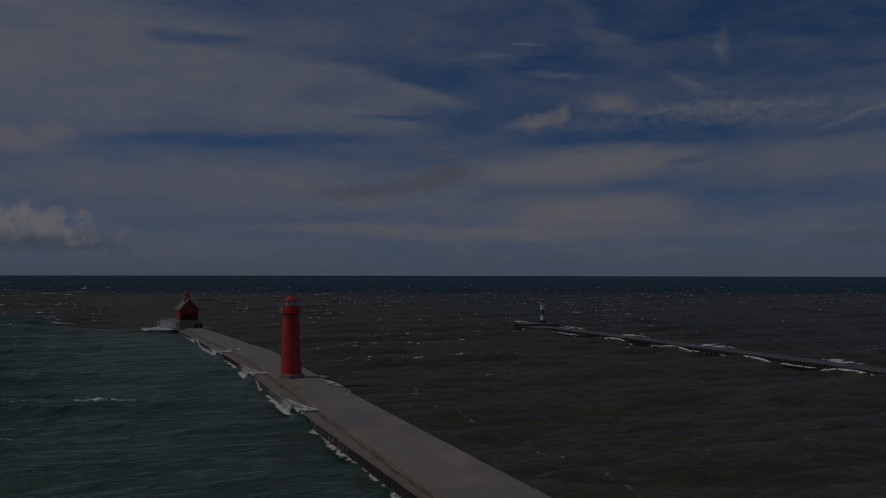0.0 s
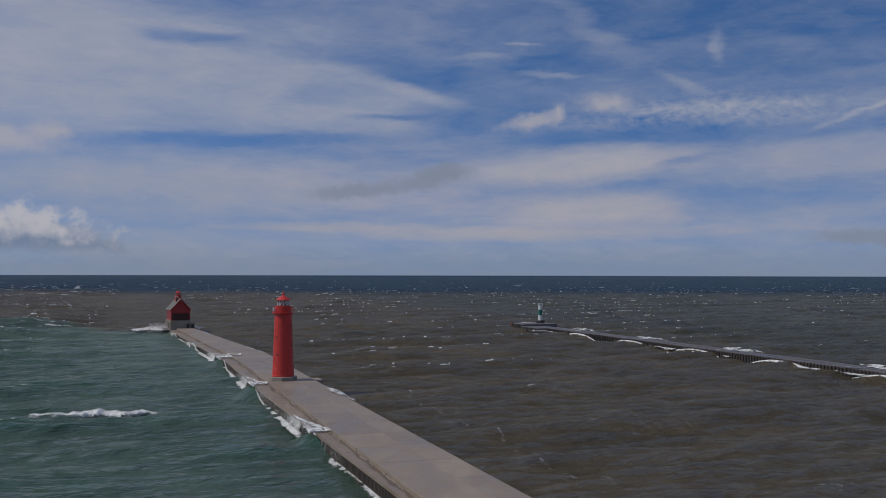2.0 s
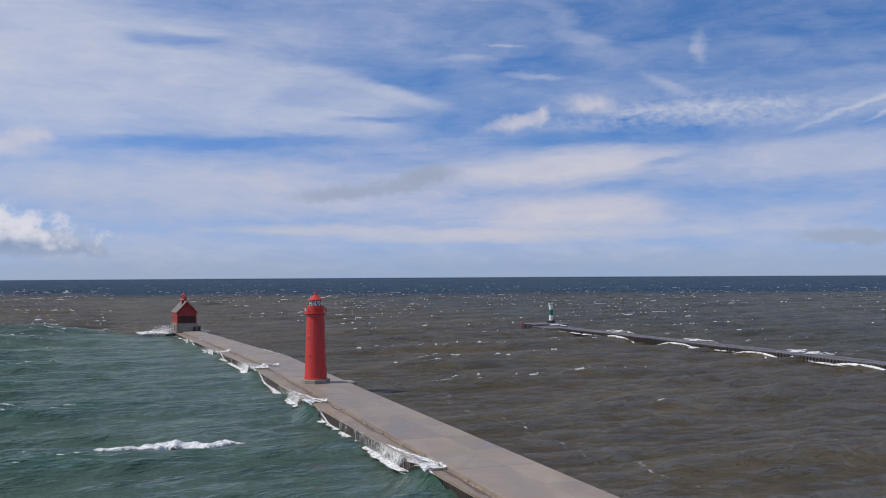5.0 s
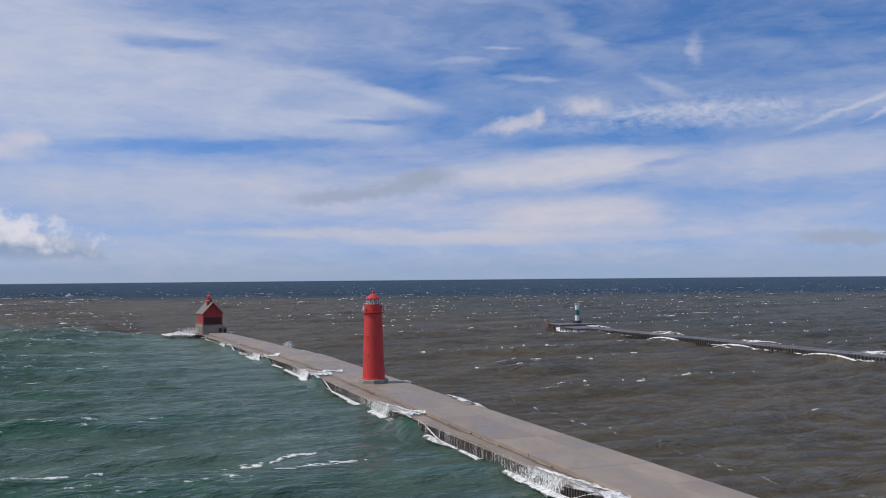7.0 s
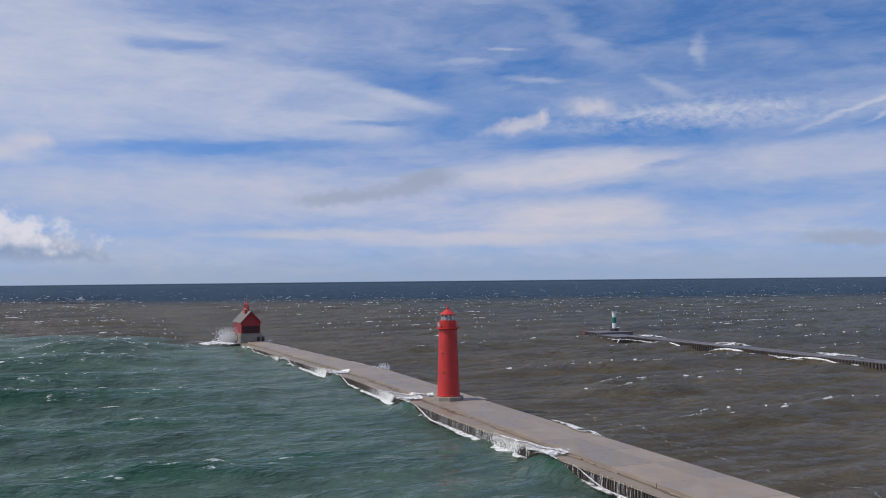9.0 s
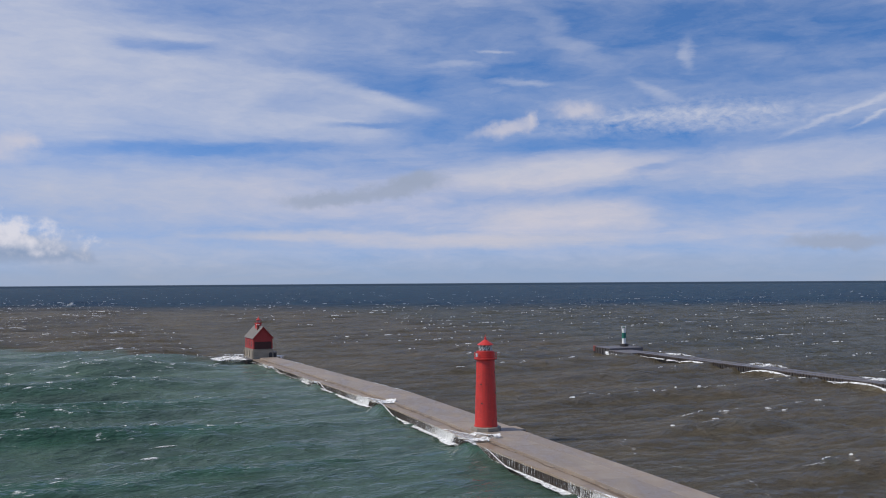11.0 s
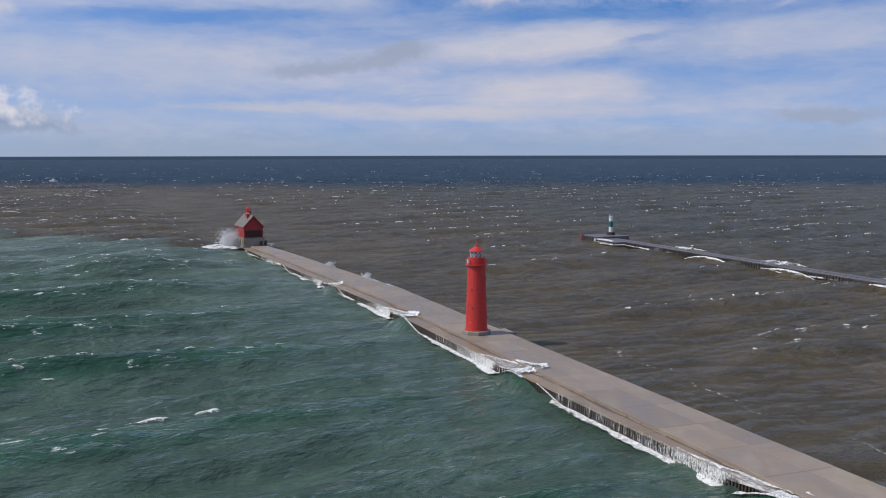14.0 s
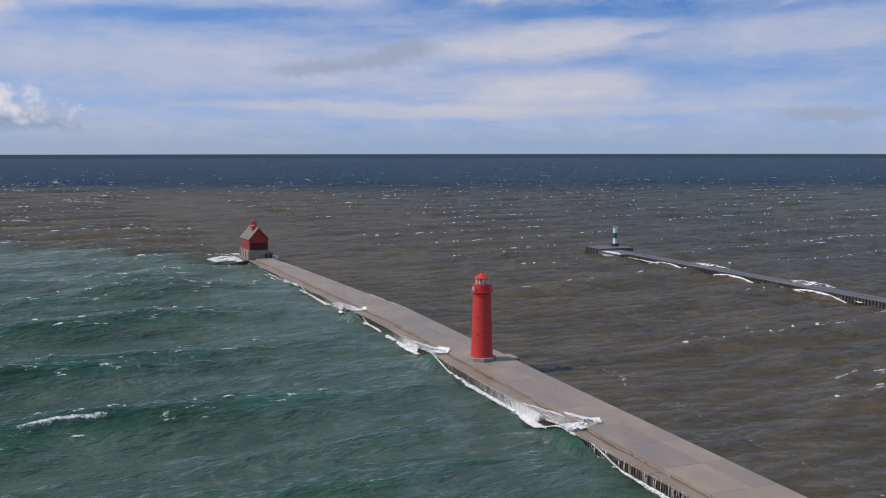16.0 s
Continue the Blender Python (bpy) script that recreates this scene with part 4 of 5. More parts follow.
def build_head_apron():
    """The low wave-washed platform round the pierhead building, with its timber crib."""
    m = Matrix.Translation((-98.8, 357.4, -0.65)) @ pose(0, 0, 0, 0, 0, 23.0)
    apron = thing("pierhead_platform", m, "low dark wave-washed platform with timber crib", "platform", kind="structure")
    part("platform_slab", boxed(-2.4, 9.4, -0.9, 16.5, -1.8, DECK - 0.42, bevel=0.12), FAR_CONCRETE, apron)
    part("foundation", boxed(-0.5, 7.3, -0.5, 13.5, 0.0, DECK + 0.02, bevel=0.06), BASE_CONCRETE, apron)
    bm = bmesh.new()
    vs = [bm.verts.new(p) for p in ((-2.4, 16.5, -1.8), (9.4, 16.5, -1.8), (3.5, 23.0, -1.8), (-2.4, 16.5, 1.4), (9.4, 16.5, 1.4), (3.5, 23.0, 1.4))]
    for f in ((0, 2, 1), (3, 4, 5), (0, 1, 4, 3), (1, 2, 5, 4), (2, 0, 3, 5)):
        bm.faces.new([vs[i] for i in f])
    part("prow", bm, FAR_CONCRETE, apron)
    for k in range(14):
        part("crib_timber", boxed(-2.62, -2.38, -0.9 + k * 1.25, -0.4 + k * 1.25, -1.7, 1.35, bevel=0.05), DARK, apron)
    for k in range(9):
        part("crib_timber", boxed(-2.4 + k * 0.28, -2.2 + k * 0.28, -1.1, -0.88, -1.7, 1.35, bevel=0.04), DARK, apron)


build_head_apron()


# ---- the north pier and its light ----
NORTH = Vector((75.9, 243.4, 0.0))


def north_spot(al, ac, z=0.0):
    p = NORTH + AXIS * al + SIDE * ac
    return Vector((p.x, p.y, z))


def build_north_pier():
    pier = thing("north_pier", pose(0, 0, -0.4), "dark wave-washed pier with timber piles across the channel", "pier", kind="structure")
    wear = random.Random(8)
    a = -230.0
    top = 1.65
    while a < 128:
        b = min(a + 11.0, 128)
        for c0, c1 in ((5.2, 7.9), (7.95, 10.3)):
            pts = [tuple(north_spot(p, q).xy) for p, q in ((a, c0), (a, c1), (b - 0.04, c1), (b - 0.04, c0))]
            part("deck_slab", slab_mesh(pts, -2.2, top + wear.uniform(-0.05, 0.05) + (0.12 if c0 > 6 else 0), 0.05, FAR_CONCRETE), FAR_CONCRETE, pier)
        a = b
    bm = bmesh.new()
    block(bm, -0.2, 0.2, -0.22, 0.22, -3.2, 0.0, 0.06)
    pile = mesh_of("timber_pile", bm, DARK)
    a = -110.0
    while a < 128:
        part("timber_pile", pile, DARK, pier, "", Matrix.Translation(north_spot(a, 4.96, 1.6 + wear.uniform(-0.12, 0.05))) @ pose(0, 0, 0, 0, 0, PIER_YAW))
        a += 1.15
    part("fender_beam", boxed(5.02, 5.18, -230, 128, 1.1, 1.4, bevel=0.03), RUST, pier, "", Matrix.Translation(NORTH) @ pose(0, 0, 0, 0, 0, PIER_YAW))
    # head
    m = Matrix.Translation(north_spot(128, 0, 0)) @ pose(0, 0, 0, 0, 0, PIER_YAW)
    head = part("head", boxed(1.6, 11.6, 0.05, 14.9, -2.2, 1.5, bevel=0.1), FAR_CONCRETE, pier, "low apron of the pier head", m)
    cap = part("cap", boxed(2.2, 17.0, 15.0, 27.0, -2.2, 2.25, bevel=0.1), FAR_CONCRETE, pier, "raised dark pier head", m)
    for k in range(10):
        part("pile", boxed(1.93, 2.2, 15.3 + k * 1.22, 15.75 + k * 1.22, -2.0, 2.1, bevel=0.05), DARK, cap)
    for k in range(12):
        part("pile", boxed(1.35, 1.6, 0.2 + k * 1.22, 0.65 + k * 1.22, -2.0, 1.45, bevel=0.05), DARK, head)
    part("end_marker", boxed(1.95, 3.0, 25.9, 27.2, 0.5, 2.55, bevel=0.08), MARK, cap, "faded red end marker")
    return pier


build_north_pier()


def build_north_light():
    light = thing("pier_beacon", Matrix.Translation(north_spot(150.5, 13.1, 1.85)), "slim white pier beacon with a green band on a dark pedestal", "beacon")
    part("pedestal", turned([(1.75, 0), (1.75, 0.95), (1.6, 1.08), (0.8, 1.1)], 8), DARK, light, "dark steel pedestal")
    part("lower_tube", turned([(0.85, 1.05), (0.8, 1.15), (0.8, 3.1)], 24), WHITE, light, smooth=False)
    part("green_band", turned([(0.81, 3.1), (0.81, 5.35)], 24), GREEN, light, "green painted band")
    part("upper_tube", turned([(0.8, 5.35), (0.8, 7.0), (0.98, 7.05), (0.98, 7.2), (0.5, 7.22)], 24), WHITE, light)
    part("lamp", turned([(0.3, 7.2), (0.34, 7.35), (0.34, 7.7), (0.15, 7.85)], 12), GREEN, light, "green lamp")
    bm = bmesh.new()
    for k in range(12):
        t0, t1 = 2 * math.pi * k / 12, 2 * math.pi * (k + 1) / 12
        rod(bm, (0.92 * math.cos(t0), 0.92 * math.sin(t0), 7.8), (0.92 * math.cos(t1), 0.92 * math.sin(t1), 7.8), 0.03, 6)
        rod(bm, (0.92 * math.cos(t0), 0.92 * math.sin(t0), 7.15), (0.92 * math.cos(t0), 0.92 * math.sin(t0), 7.8), 0.025, 6)
    part("railing", bm, WHITE, light)
    return light


build_north_light()


# ---- the boat far out ----
def build_boat():
    boat = thing("motor_boat", pose(-433, 1150, 1.2, 0, 0, 70), "small white motor boat with a dark cabin throwing spray", "boat")
    bm = bmesh.new()
    ribs = []
    for y, half, keel in ((-5.0, 1.5, -0.3), (-2, 1.7, -0.4), (1.5, 1.5, -0.3), (4.0, 0.8, 0.0), (5.6, 0.08, 0.6)):
        ribs.append([bm.verts.new(p) for p in ((-half, y, 1.5), (-half * 0.75, y, 0.3), (0, y, keel), (half * 0.75, y, 0.3), (half, y, 1.5))])
    for r0, r1 in zip(ribs, ribs[1:]):
        for i in range(4):
            bm.faces.new((r0[i], r0[i + 1], r1[i + 1], r1[i]))
        bm.faces.new((r0[4], r0[0], r1[0], r1[4]))
    bm.faces.new(ribs[0])
    part("hull", bm, WHITE, boat)
    cabin = part("cabin", boxed(-1.2, 1.2, -2.2, 1.6, 1.4, 3.6, bevel=0.25), WHITE, boat)
    part("windscreen", boxed(-1.22, 1.22, 0.2, 1.63, 2.4, 3.2, bevel=0.1), DARK, cabin, "dark cabin window")
    part("hardtop", boxed(-1.4, 1.4, -2.8, 1.4, 3.6, 3.85, bevel=0.08), DARK, cabin)
    part("mast", rod(bmesh.new(), (0, -1.2, 3.8), (0, -1.2, 6.0), 0.09), WHITE, boat)
    return boat


boat = build_boat()


# ---- white water along the piers ----
def waterline(s):
    """The lake's height at the wall along a running wave: its crest at 0, a long trough behind."""
    return -0.8 + 2.15 * np.exp(-(s / np.where(s < 0, 8.5, 5.5)) ** 2)


def build_wash(seed, reach, label, tail=34.0, size=1.0):
    """A wave running along the pier wall: breaking head, water spilt over the ledge with a white rim,
    strings of water falling back from the lip, a foam line at the foot of the wall. x: in from the lip, y: behind the head."""
    # rim and head
    s, u = np.meshgrid(np.arange(-4.0, 17.0, 0.13), np.arange(-1.6, reach + 1.5, 0.11))
    wob = rough_noise(s * 0.3, u * 0.25, seed) - 0.5
    n = rough_noise(s * 1.4, u * 1.8, seed + 2)
    back = np.clip(1 - s / 15.0, 0, 1)
    front = np.clip((s + 2.5 + 1.5 * wob) / 2.0, 0, 1)
    inner = reach * back ** 1.2 + wob * 1.3
    step = np.clip((u - 2.35) / 0.4, 0, 1)
    lip = np.clip((u + 0.6) / 0.7, 0, 1)
    top = LEDGE + 0.06 + (DECK - LEDGE) * step
    head = np.exp(-((s + 0.4) / 1.8) ** 2)
    z = (waterline(s) + 0.25) * (1 - lip) + top * lip
    rim = (np.abs(u - inner + 0.25) < (0.20 + 0.38 * size * back) * (0.7 + 0.6 * n)) & (s < 14.5) & (front > 0.3) & (u > -0.4)
    burst = (head > 0.35 + 0.6 * (n - 0.4)) & (u < reach * 0.55 + 1.5 * wob) & (u > -1.0 + wob)
    fan = (front > 0.25) & (s < 3.0 + 4 * wob) & (u < inner) & (u > 0.6 * reach) & (n > 0.42)
    z_foam = z + 0.03 + 0.30 * size * head * (0.3 + n) + 0.10 * size * back * n
    wash = tagged(new("wave_wash", masked_mesh("wave_wash", u, s, z_foam, rim | burst | fan, FOAM, 2)), label, "foam", "waves running along the pier", "stuff")
    sheet = (u < inner) & (u > -0.08) & (front > 0.4)
    film = new("water_film", masked_mesh("water_film", u, s, z + 0.012, sheet, FILM))
    film.parent = wash
    # strings of water off the lip
    s, v = np.meshgrid(np.arange(3.5, tail + 8.0, 0.22), np.linspace(0, 1, 12))
    n = rough_noise(s * 0.35, v * 0.7, seed + 4)
    low = np.minimum(waterline(s), -0.3) - 0.2
    fall_x = -0.10 - 0.32 * v * v - 0.08 * n
    fall_z = LEDGE + 0.03 - (LEDGE - low) * v
    come = np.clip((s - 5.0 - 3.0 * v + 3 * (n - 0.5)) / 3.0, 0, 1)
    go = np.clip((tail - s) / (0.75 * tail), 0, 1)
    curtain = new("curtain", masked_mesh("curtain", fall_x, s, fall_z, come > 0.05, FALL, 1, (0.20 + 0.62 * size * go ** 1.3) * come * (0.85 + 0.25 * v)))
    curtain.parent = wash
    # foam at the foot of the wall
    s, v = np.meshgrid(np.arange(-3.0, tail + 14.0, 0.17), np.arange(0.0, 2.4, 0.12))
    n = rough_noise(s * 0.7, v * 1.1, seed + 6)
    slow = rough_noise(s * 0.12, s * 0, seed + 7)
    width = size * (0.32 + 0.75 * np.exp(-((s - 10.0) / 8.0) ** 2) + 0.45 * np.exp(-((s - 26.0) / 9.0) ** 2)) * (0.5 + slow)
    z = np.maximum(waterline(s), -0.30) + 0.26 - 0.15 * v + 0.16 * (n - 0.4)
    z = np.where(s > tail, np.maximum(z, waterline(s - tail - 16.0) + 0.2), z)
    foot = new("foot_foam", masked_mesh("foot_foam", -0.22 - v, s, z, v < width * (0.6 + 0.8 * n), FOAM, 2))
    foot.parent = wash
    return wash


WASHES = [
    (228.6, build_wash(31, 2.0, "white wave wash on the pier ledge")),
    (175.6, build_wash(32, 2.4, "white wave wash on the pier ledge", 34.0, 1.05)),
    (122.6, build_wash(33, 3.0, "white wave wash spilling over the pier ledge", 36.0, 1.15)),
    (69.6, build_wash(34, 4.6, "white wave wash spilling far over the pier ledge", 36.0, 1.25)),
    (12.6, build_wash(35, 2.4, "white wave wash on the pier ledge", 36.0)),
    (-42.0, build_wash(36, 2.0, "white wave wash on the pier ledge")),
]


def build_spill(seed, span, label):
    """Water thrown over the far edge of the deck into the channel: a frothy tongue."""
    s, u = np.meshgrid(np.arange(span[0], span[1], 0.24), np.arange(-2.6, 6.0, 0.2))
    q = np.where(s > 0, s / span[1], s / span[0])
    up = np.clip(1 - q ** 2, 0, 1)
    wob = rough_noise(s * 0.45, u * 0.45, seed) - 0.5
    keep = (u > -1.1 * up ** 1.5 + wob * 1.2) & (u < 0.35 + 2.6 * up * np.clip(0.75 - q * np.sign(s), 0, 1) + wob * 1.2) & (rough_noise(s * 0.9, u * 0.9, seed + 2) > 0.30)
    f = np.clip((u + 0.1) / 2.2, 0, 1)
    pz = (DECK + 0.08 + 0.35 * up * rough_noise(s * 0.8, u * 0.8, seed + 3)) * (1 - f) + 0.8 * f + 1.3 * up * f * (1 - f) + 0.25 * wob * up
    return tagged(new("wave_spill", masked_mesh("wave_spill", u, s, pz, keep, FOAM)), label, "foam", "waves spilling over the deck", "stuff")


SPILLS = [
    (0.0, -14.0, 3.6, build_spill(41, (-7.0, 9.0), "white water spilling off the deck into the channel")),
    (6.6, -31.0, 3.4, build_spill(42, (-6.0, 15.0), "white water spilling off the deck into the channel")),
]


def build_waterline():
    """Thin surf where the lake meets the piles, and water streaming off the ledge between them."""
    s, u = np.meshgrid(np.arange(-118, 185, 0.3), np.arange(0, 1.61, 0.2))
    edge = np.array([left_edge(v) for v in s[0]])[None, :]
    width = 0.22 + 0.7 * np.clip(rough_noise(s * 0.09, s * 0, 61) - 0.36, 0, 1) * 3
    keep = (u < width) & (rough_noise(s * 0.7, u * 1.5, 62) > 0.30)
    ac = edge - u
    px = TOWER.x + AXIS.x * s + SIDE.x * ac
    py = TOWER.y + AXIS.y * s + SIDE.y * ac
    pz = -0.05 - 0.16 * u + 0.12 * (rough_noise(s * 0.3, u, 63) - 0.5)
    tagged(new("surf", masked_mesh("surf", px, py, pz, keep, FOAM)), "thin white surf along the pier wall", "foam", kind="stuff")
    drops = random.Random(5)
    verts, faces = [], []
    for k in range(700):
        al = drops.uniform(-105, 184)
        if rough_noise(np.array([al * 0.11]), np.array([0.0]), 71)[0] < 0.47:
            continue
        w, top, low = drops.uniform(0.008, 0.03), LEDGE - drop(al) - drops.uniform(0.0, 0.1), drops.uniform(-0.7, 0.5)
        out = drops.uniform(0.02, 0.16)
        i = len(verts)
        e = left_edge(al)
        for a, o, z in ((al - w, 0.0, top), (al + w, 0.0, top), (al + w, out, (top + low) / 2), (al - w, out, (top + low) / 2), (al + w * 0.6, out * 1.2, low), (al - w * 0.6, out * 1.2, low)):
            p = spot(a, e - 0.03 - o, z)
            verts.append(tuple(p))
        faces += [(i, i + 1, i + 2, i + 3), (i + 3, i + 2, i + 4, i + 5)]
    me = bpy.data.meshes.new("falling_water")
    me.from_pydata(verts, [], faces)
    me.materials.append(CAP)
    tagged(new("falling_water", me), "white water streaming off the pier ledge", "water", kind="stuff")


build_waterline()


def build_north_surf():
    s, u = np.meshgrid(np.arange(-120, 143, 0.4), np.arange(0, 1.41, 0.2))
    width = 1.3 * np.clip(rough_noise(s * 0.05, s * 0, 81) - 0.43, 0, 1) * 3 + 0.12
    keep = (u < width) & (rough_noise(s * 0.7, u * 1.5, 82) > 0.36)
    ac = np.where(s > 128, 1.3, 4.7) - u
    px = NORTH.x + AXIS.x * s + SIDE.x * ac
    py = NORTH.y + AXIS.y * s + SIDE.y * ac
    pz = 0.25 - 0.3 * u + 0.2 * (rough_noise(s * 0.3, u, 83) - 0.5)
    tagged(new("surf", masked_mesh("surf", px, py, pz, keep, FOAM)), "white surf along the timber piles", "foam", kind="stuff")


build_north_surf()


def north_wash(seed, span, label):
    s, u = np.meshgrid(np.arange(span[0], span[1], 0.3), np.arange(-0.5, 9.9, 0.25))
    q = np.where(s > 0, s / span[1], s / span[0])
    up = np.clip(1 - q ** 2, 0, 1)
    wob = rough_noise(s * 0.3, u * 0.3, seed) - 0.5
    far = u > 9.1 - 2.6 * up + wob * 3
    rim = np.abs(u - (5.0 - s * 0.35) + wob * 2) < 0.5 * up
    keep = (far | rim) & (rough_noise(s * 0.9, u * 0.9, seed + 2) > 0.38)
    pz = 1.9 + 0.9 * up * np.clip((u - 7) / 2.5, 0, 1) * rough_noise(s * 0.5, u * 0.5, seed + 4) + 0.1 * wob
    return tagged(new("wave_wash", masked_mesh("wave_wash", u + 1.5, s, pz, keep, FOAM)), label, "foam", "waves over the north pier", "stuff")


NORTH_WASHES = [(al, north_wash(90 + i, (-9.0, 9.0), "white wave breaking over the dark pier")) for i, al in enumerate((165.0, 118.0, 72.0, 26.0, -24.0))]


def build_head_wash():
    """A wave sheeting over the low apron of the north pier's head and falling white down its front."""
    s, u = np.meshgrid(np.arange(-7, 8, 0.16), np.arange(-1.6, 6.0, 0.14))
    n = rough_noise(s * 0.6, u * 0.6, 95)
    end = 1 - (s / 7.0) ** 2
    on = np.clip((u + 0.25) / 0.35, 0, 1)
    z = (0.1 + 0.25 * n) * (1 - on) + (1.6 + 0.35 * np.clip(end, 0, 1) * n * np.exp(-((u - 0.6) / 1.2) ** 2)) * on
    keep = (u < 1.5 + 4.4 * end * (n - 0.1) + 0.14 * s) & (u > -1.3 * end * (0.4 + n)) & (end > 0.05)
    return tagged(new("wave_wash", masked_mesh("wave_wash", u, s, z, keep, FOAM, 2)), "white wave sheeting over the low pier head", "foam", "waves over the north pier", "stuff")


HEAD_WASH = build_head_wash()


# ---- waves running up the pile walls ----
def build_runup(seed, face, length, tall, label):
    """A long mound of water leaning on a pile wall, with a thin white edge where it meets the piles."""
    s, v = np.meshgrid(np.arange(-length / 2, length / 2 + 0.2, 0.4), np.linspace(0, 5.5, 15))
    swing = 0.5 + 0.5 * np.cos(2 * math.pi * s / length)
    rough = rough_noise(s * 0.35, v * 0.5, seed) - 0.5
    z = -2.1 + (2.1 + tall * swing) * (1 - v / 5.5) ** 1.6 - 1.3 * (1 - swing) ** 2 + 0.2 * rough * np.clip(v, 0, 1)
    mound = tagged(new("wave_runup", masked_mesh("wave_runup", face - v, s, z, s < 1e9, WATER, 0)), label, "wave", "waves running up the pile walls", "stuff")
    s, v = np.meshgrid(np.arange(-length / 2, length / 2 + 0.1, 0.15), np.linspace(0, 1.2, 13))
    swing = 0.5 + 0.5 * np.cos(2 * math.pi * s / length)
    n = rough_noise(s * 0.5, v * 0.9, seed + 3)
    z = -2.05 + (2.1 + tall * swing) * (1 - v / 5.5) ** 1.6 - 1.3 * (1 - swing) ** 2 + 0.06 * n
    keep = v < 0.28 + 0.9 * (n - 0.35)
    foam = new("foam_edge", masked_mesh("foam_edge", face - v, s, z, keep, FOAM, 2))
    foam.parent = mound
    return mound




def build_swell_mound(seed, label):
    """The body of the wave that runs along the wall: highest under the wash's head, sloping out into the lake."""
    s, v = np.meshgrid(np.arange(-24.0, 18.0, 0.4), np.linspace(0, 1, 22) ** 1.3 * 9.0)
    rough = rough_noise(s * 0.35, v * 0.5, seed) - 0.5
    z = (waterline(s + 0.35 * v) + 2.1) * (1 - v / 9.0) ** 1.2 - 2.1 + 0.22 * rough * np.clip(v, 0, 1)
    return tagged(new("wave_runup", masked_mesh("wave_runup", -0.1 - v, s, z, s < 1e9, WATER, 0)), label, "wave", "waves running up the pile walls", "stuff")


RUNUPS = [(start, build_swell_mound(300 + i, "green wave running up the pile wall")) for i, (start, ob) in enumerate(WASHES)]
NORTH_RUNUPS = [(al, build_runup(320 + i, 4.72, 34.0, 0.95, "brown wave running up the timber piles")) for i, al in enumerate((182.0, 146.0, 110.0, 74.0, 38.0, 2.0, -34.0))]


# ---- surf and spray at the pierhead ----
def build_head_surf():
    s, u = np.meshgrid(np.arange(-9, 28, 0.28), np.arange(-17, 19, 0.28))
    # x across (u), y out (s), in the building's frame
    dx = np.maximum(np.maximum(-2.6 - u, u - 9.6), 0)
    dy = np.maximum(np.maximum(-1.2 - s, s - 17.0), 0)
    away = np.hypot(dx, dy)
    left = np.where(u < 2, 1.0, 0.4)
    n = rough_noise(u * 0.35, s * 0.35, 51)
    keep = (away > 0.02) & (away < (n - 0.22) * 18.0 * left * np.clip((s + 9) / 8, 0, 1)) & (rough_noise(u * 0.9, s * 0.9, 52) > 0.37)
    boil = ((u + 6.5) / 8.5) ** 2 + ((s - 7) / 9.5) ** 2 < 0.5 + 1.3 * (rough_noise(u * 0.3, s * 0.3, 54) - 0.35)
    keep |= boil & (rough_noise(u * 0.7, s * 0.7, 55) > 0.36) & (u < -2.3)
    keep &= ~((s < -0.5) & (u > -3.0))
    pz = 0.95 + 0.7 * (rough_noise(u * 0.4, s * 0.4, 53) - 0.4) - 0.03 * away
    ob = tagged(new("surf", masked_mesh("surf", u, s, pz, keep, FOAM)), "white surf boiling round the pierhead", "foam", kind="stuff")
    ob.matrix_basis = Matrix.Translation((-98.8, 357.4, 0)) @ pose(0, 0, 0, 0, 0, 23.0)


build_head_surf()


def build_spray(seed, count, width, tall, label):
    """A burst of thrown water: many small drops and shreds, densest at its foot."""
    r = random.Random(seed)
    verts, faces = [], []
    for k in range(count):
        h = r.random() ** 1.7
        x, y, z = r.gauss(0, width * (0.35 + 0.35 * h)), r.gauss(0, width * 0.4), tall * h
        s = r.uniform(0.06, 0.34) * (1.15 - h)
        i = len(verts)
        for c in ((1, 0, -0.6), (-0.5, 0.87, -0.6), (-0.5, -0.87, -0.6), (r.uniform(-0.5, 0.5), r.uniform(-0.5, 0.5), 1.6)):
            verts.append((x + c[0] * s * r.uniform(0.6, 1.6), y + c[1] * s * r.uniform(0.6, 1.6), z + c[2] * s))
        faces += [(i, i + 1, i + 3), (i + 1, i + 2, i + 3), (i + 2, i, i + 3), (i, i + 2, i + 1)]
    me = bpy.data.meshes.new("spray")
    me.from_pydata(verts, [], faces)
    me.materials.append(SPRAY)
    return tagged(new("spray", me), label, "spray", "bursts of spray", "stuff")


head_spray = build_spray(61, 6500, 3.4, 7.5, "white spray thrown up beside the pierhead")
EDGE_SPRAYS = [(al, t0, build_spray(63 + i, 420, 1.1, 2.4, "white spray thrown up at the pier edge")) for i, (al, t0) in enumerate(((114.0, 14.0), (84.0, 14.2), (62.0, 8.8), (128.0, 3.2), (100.0, 6.8)))]


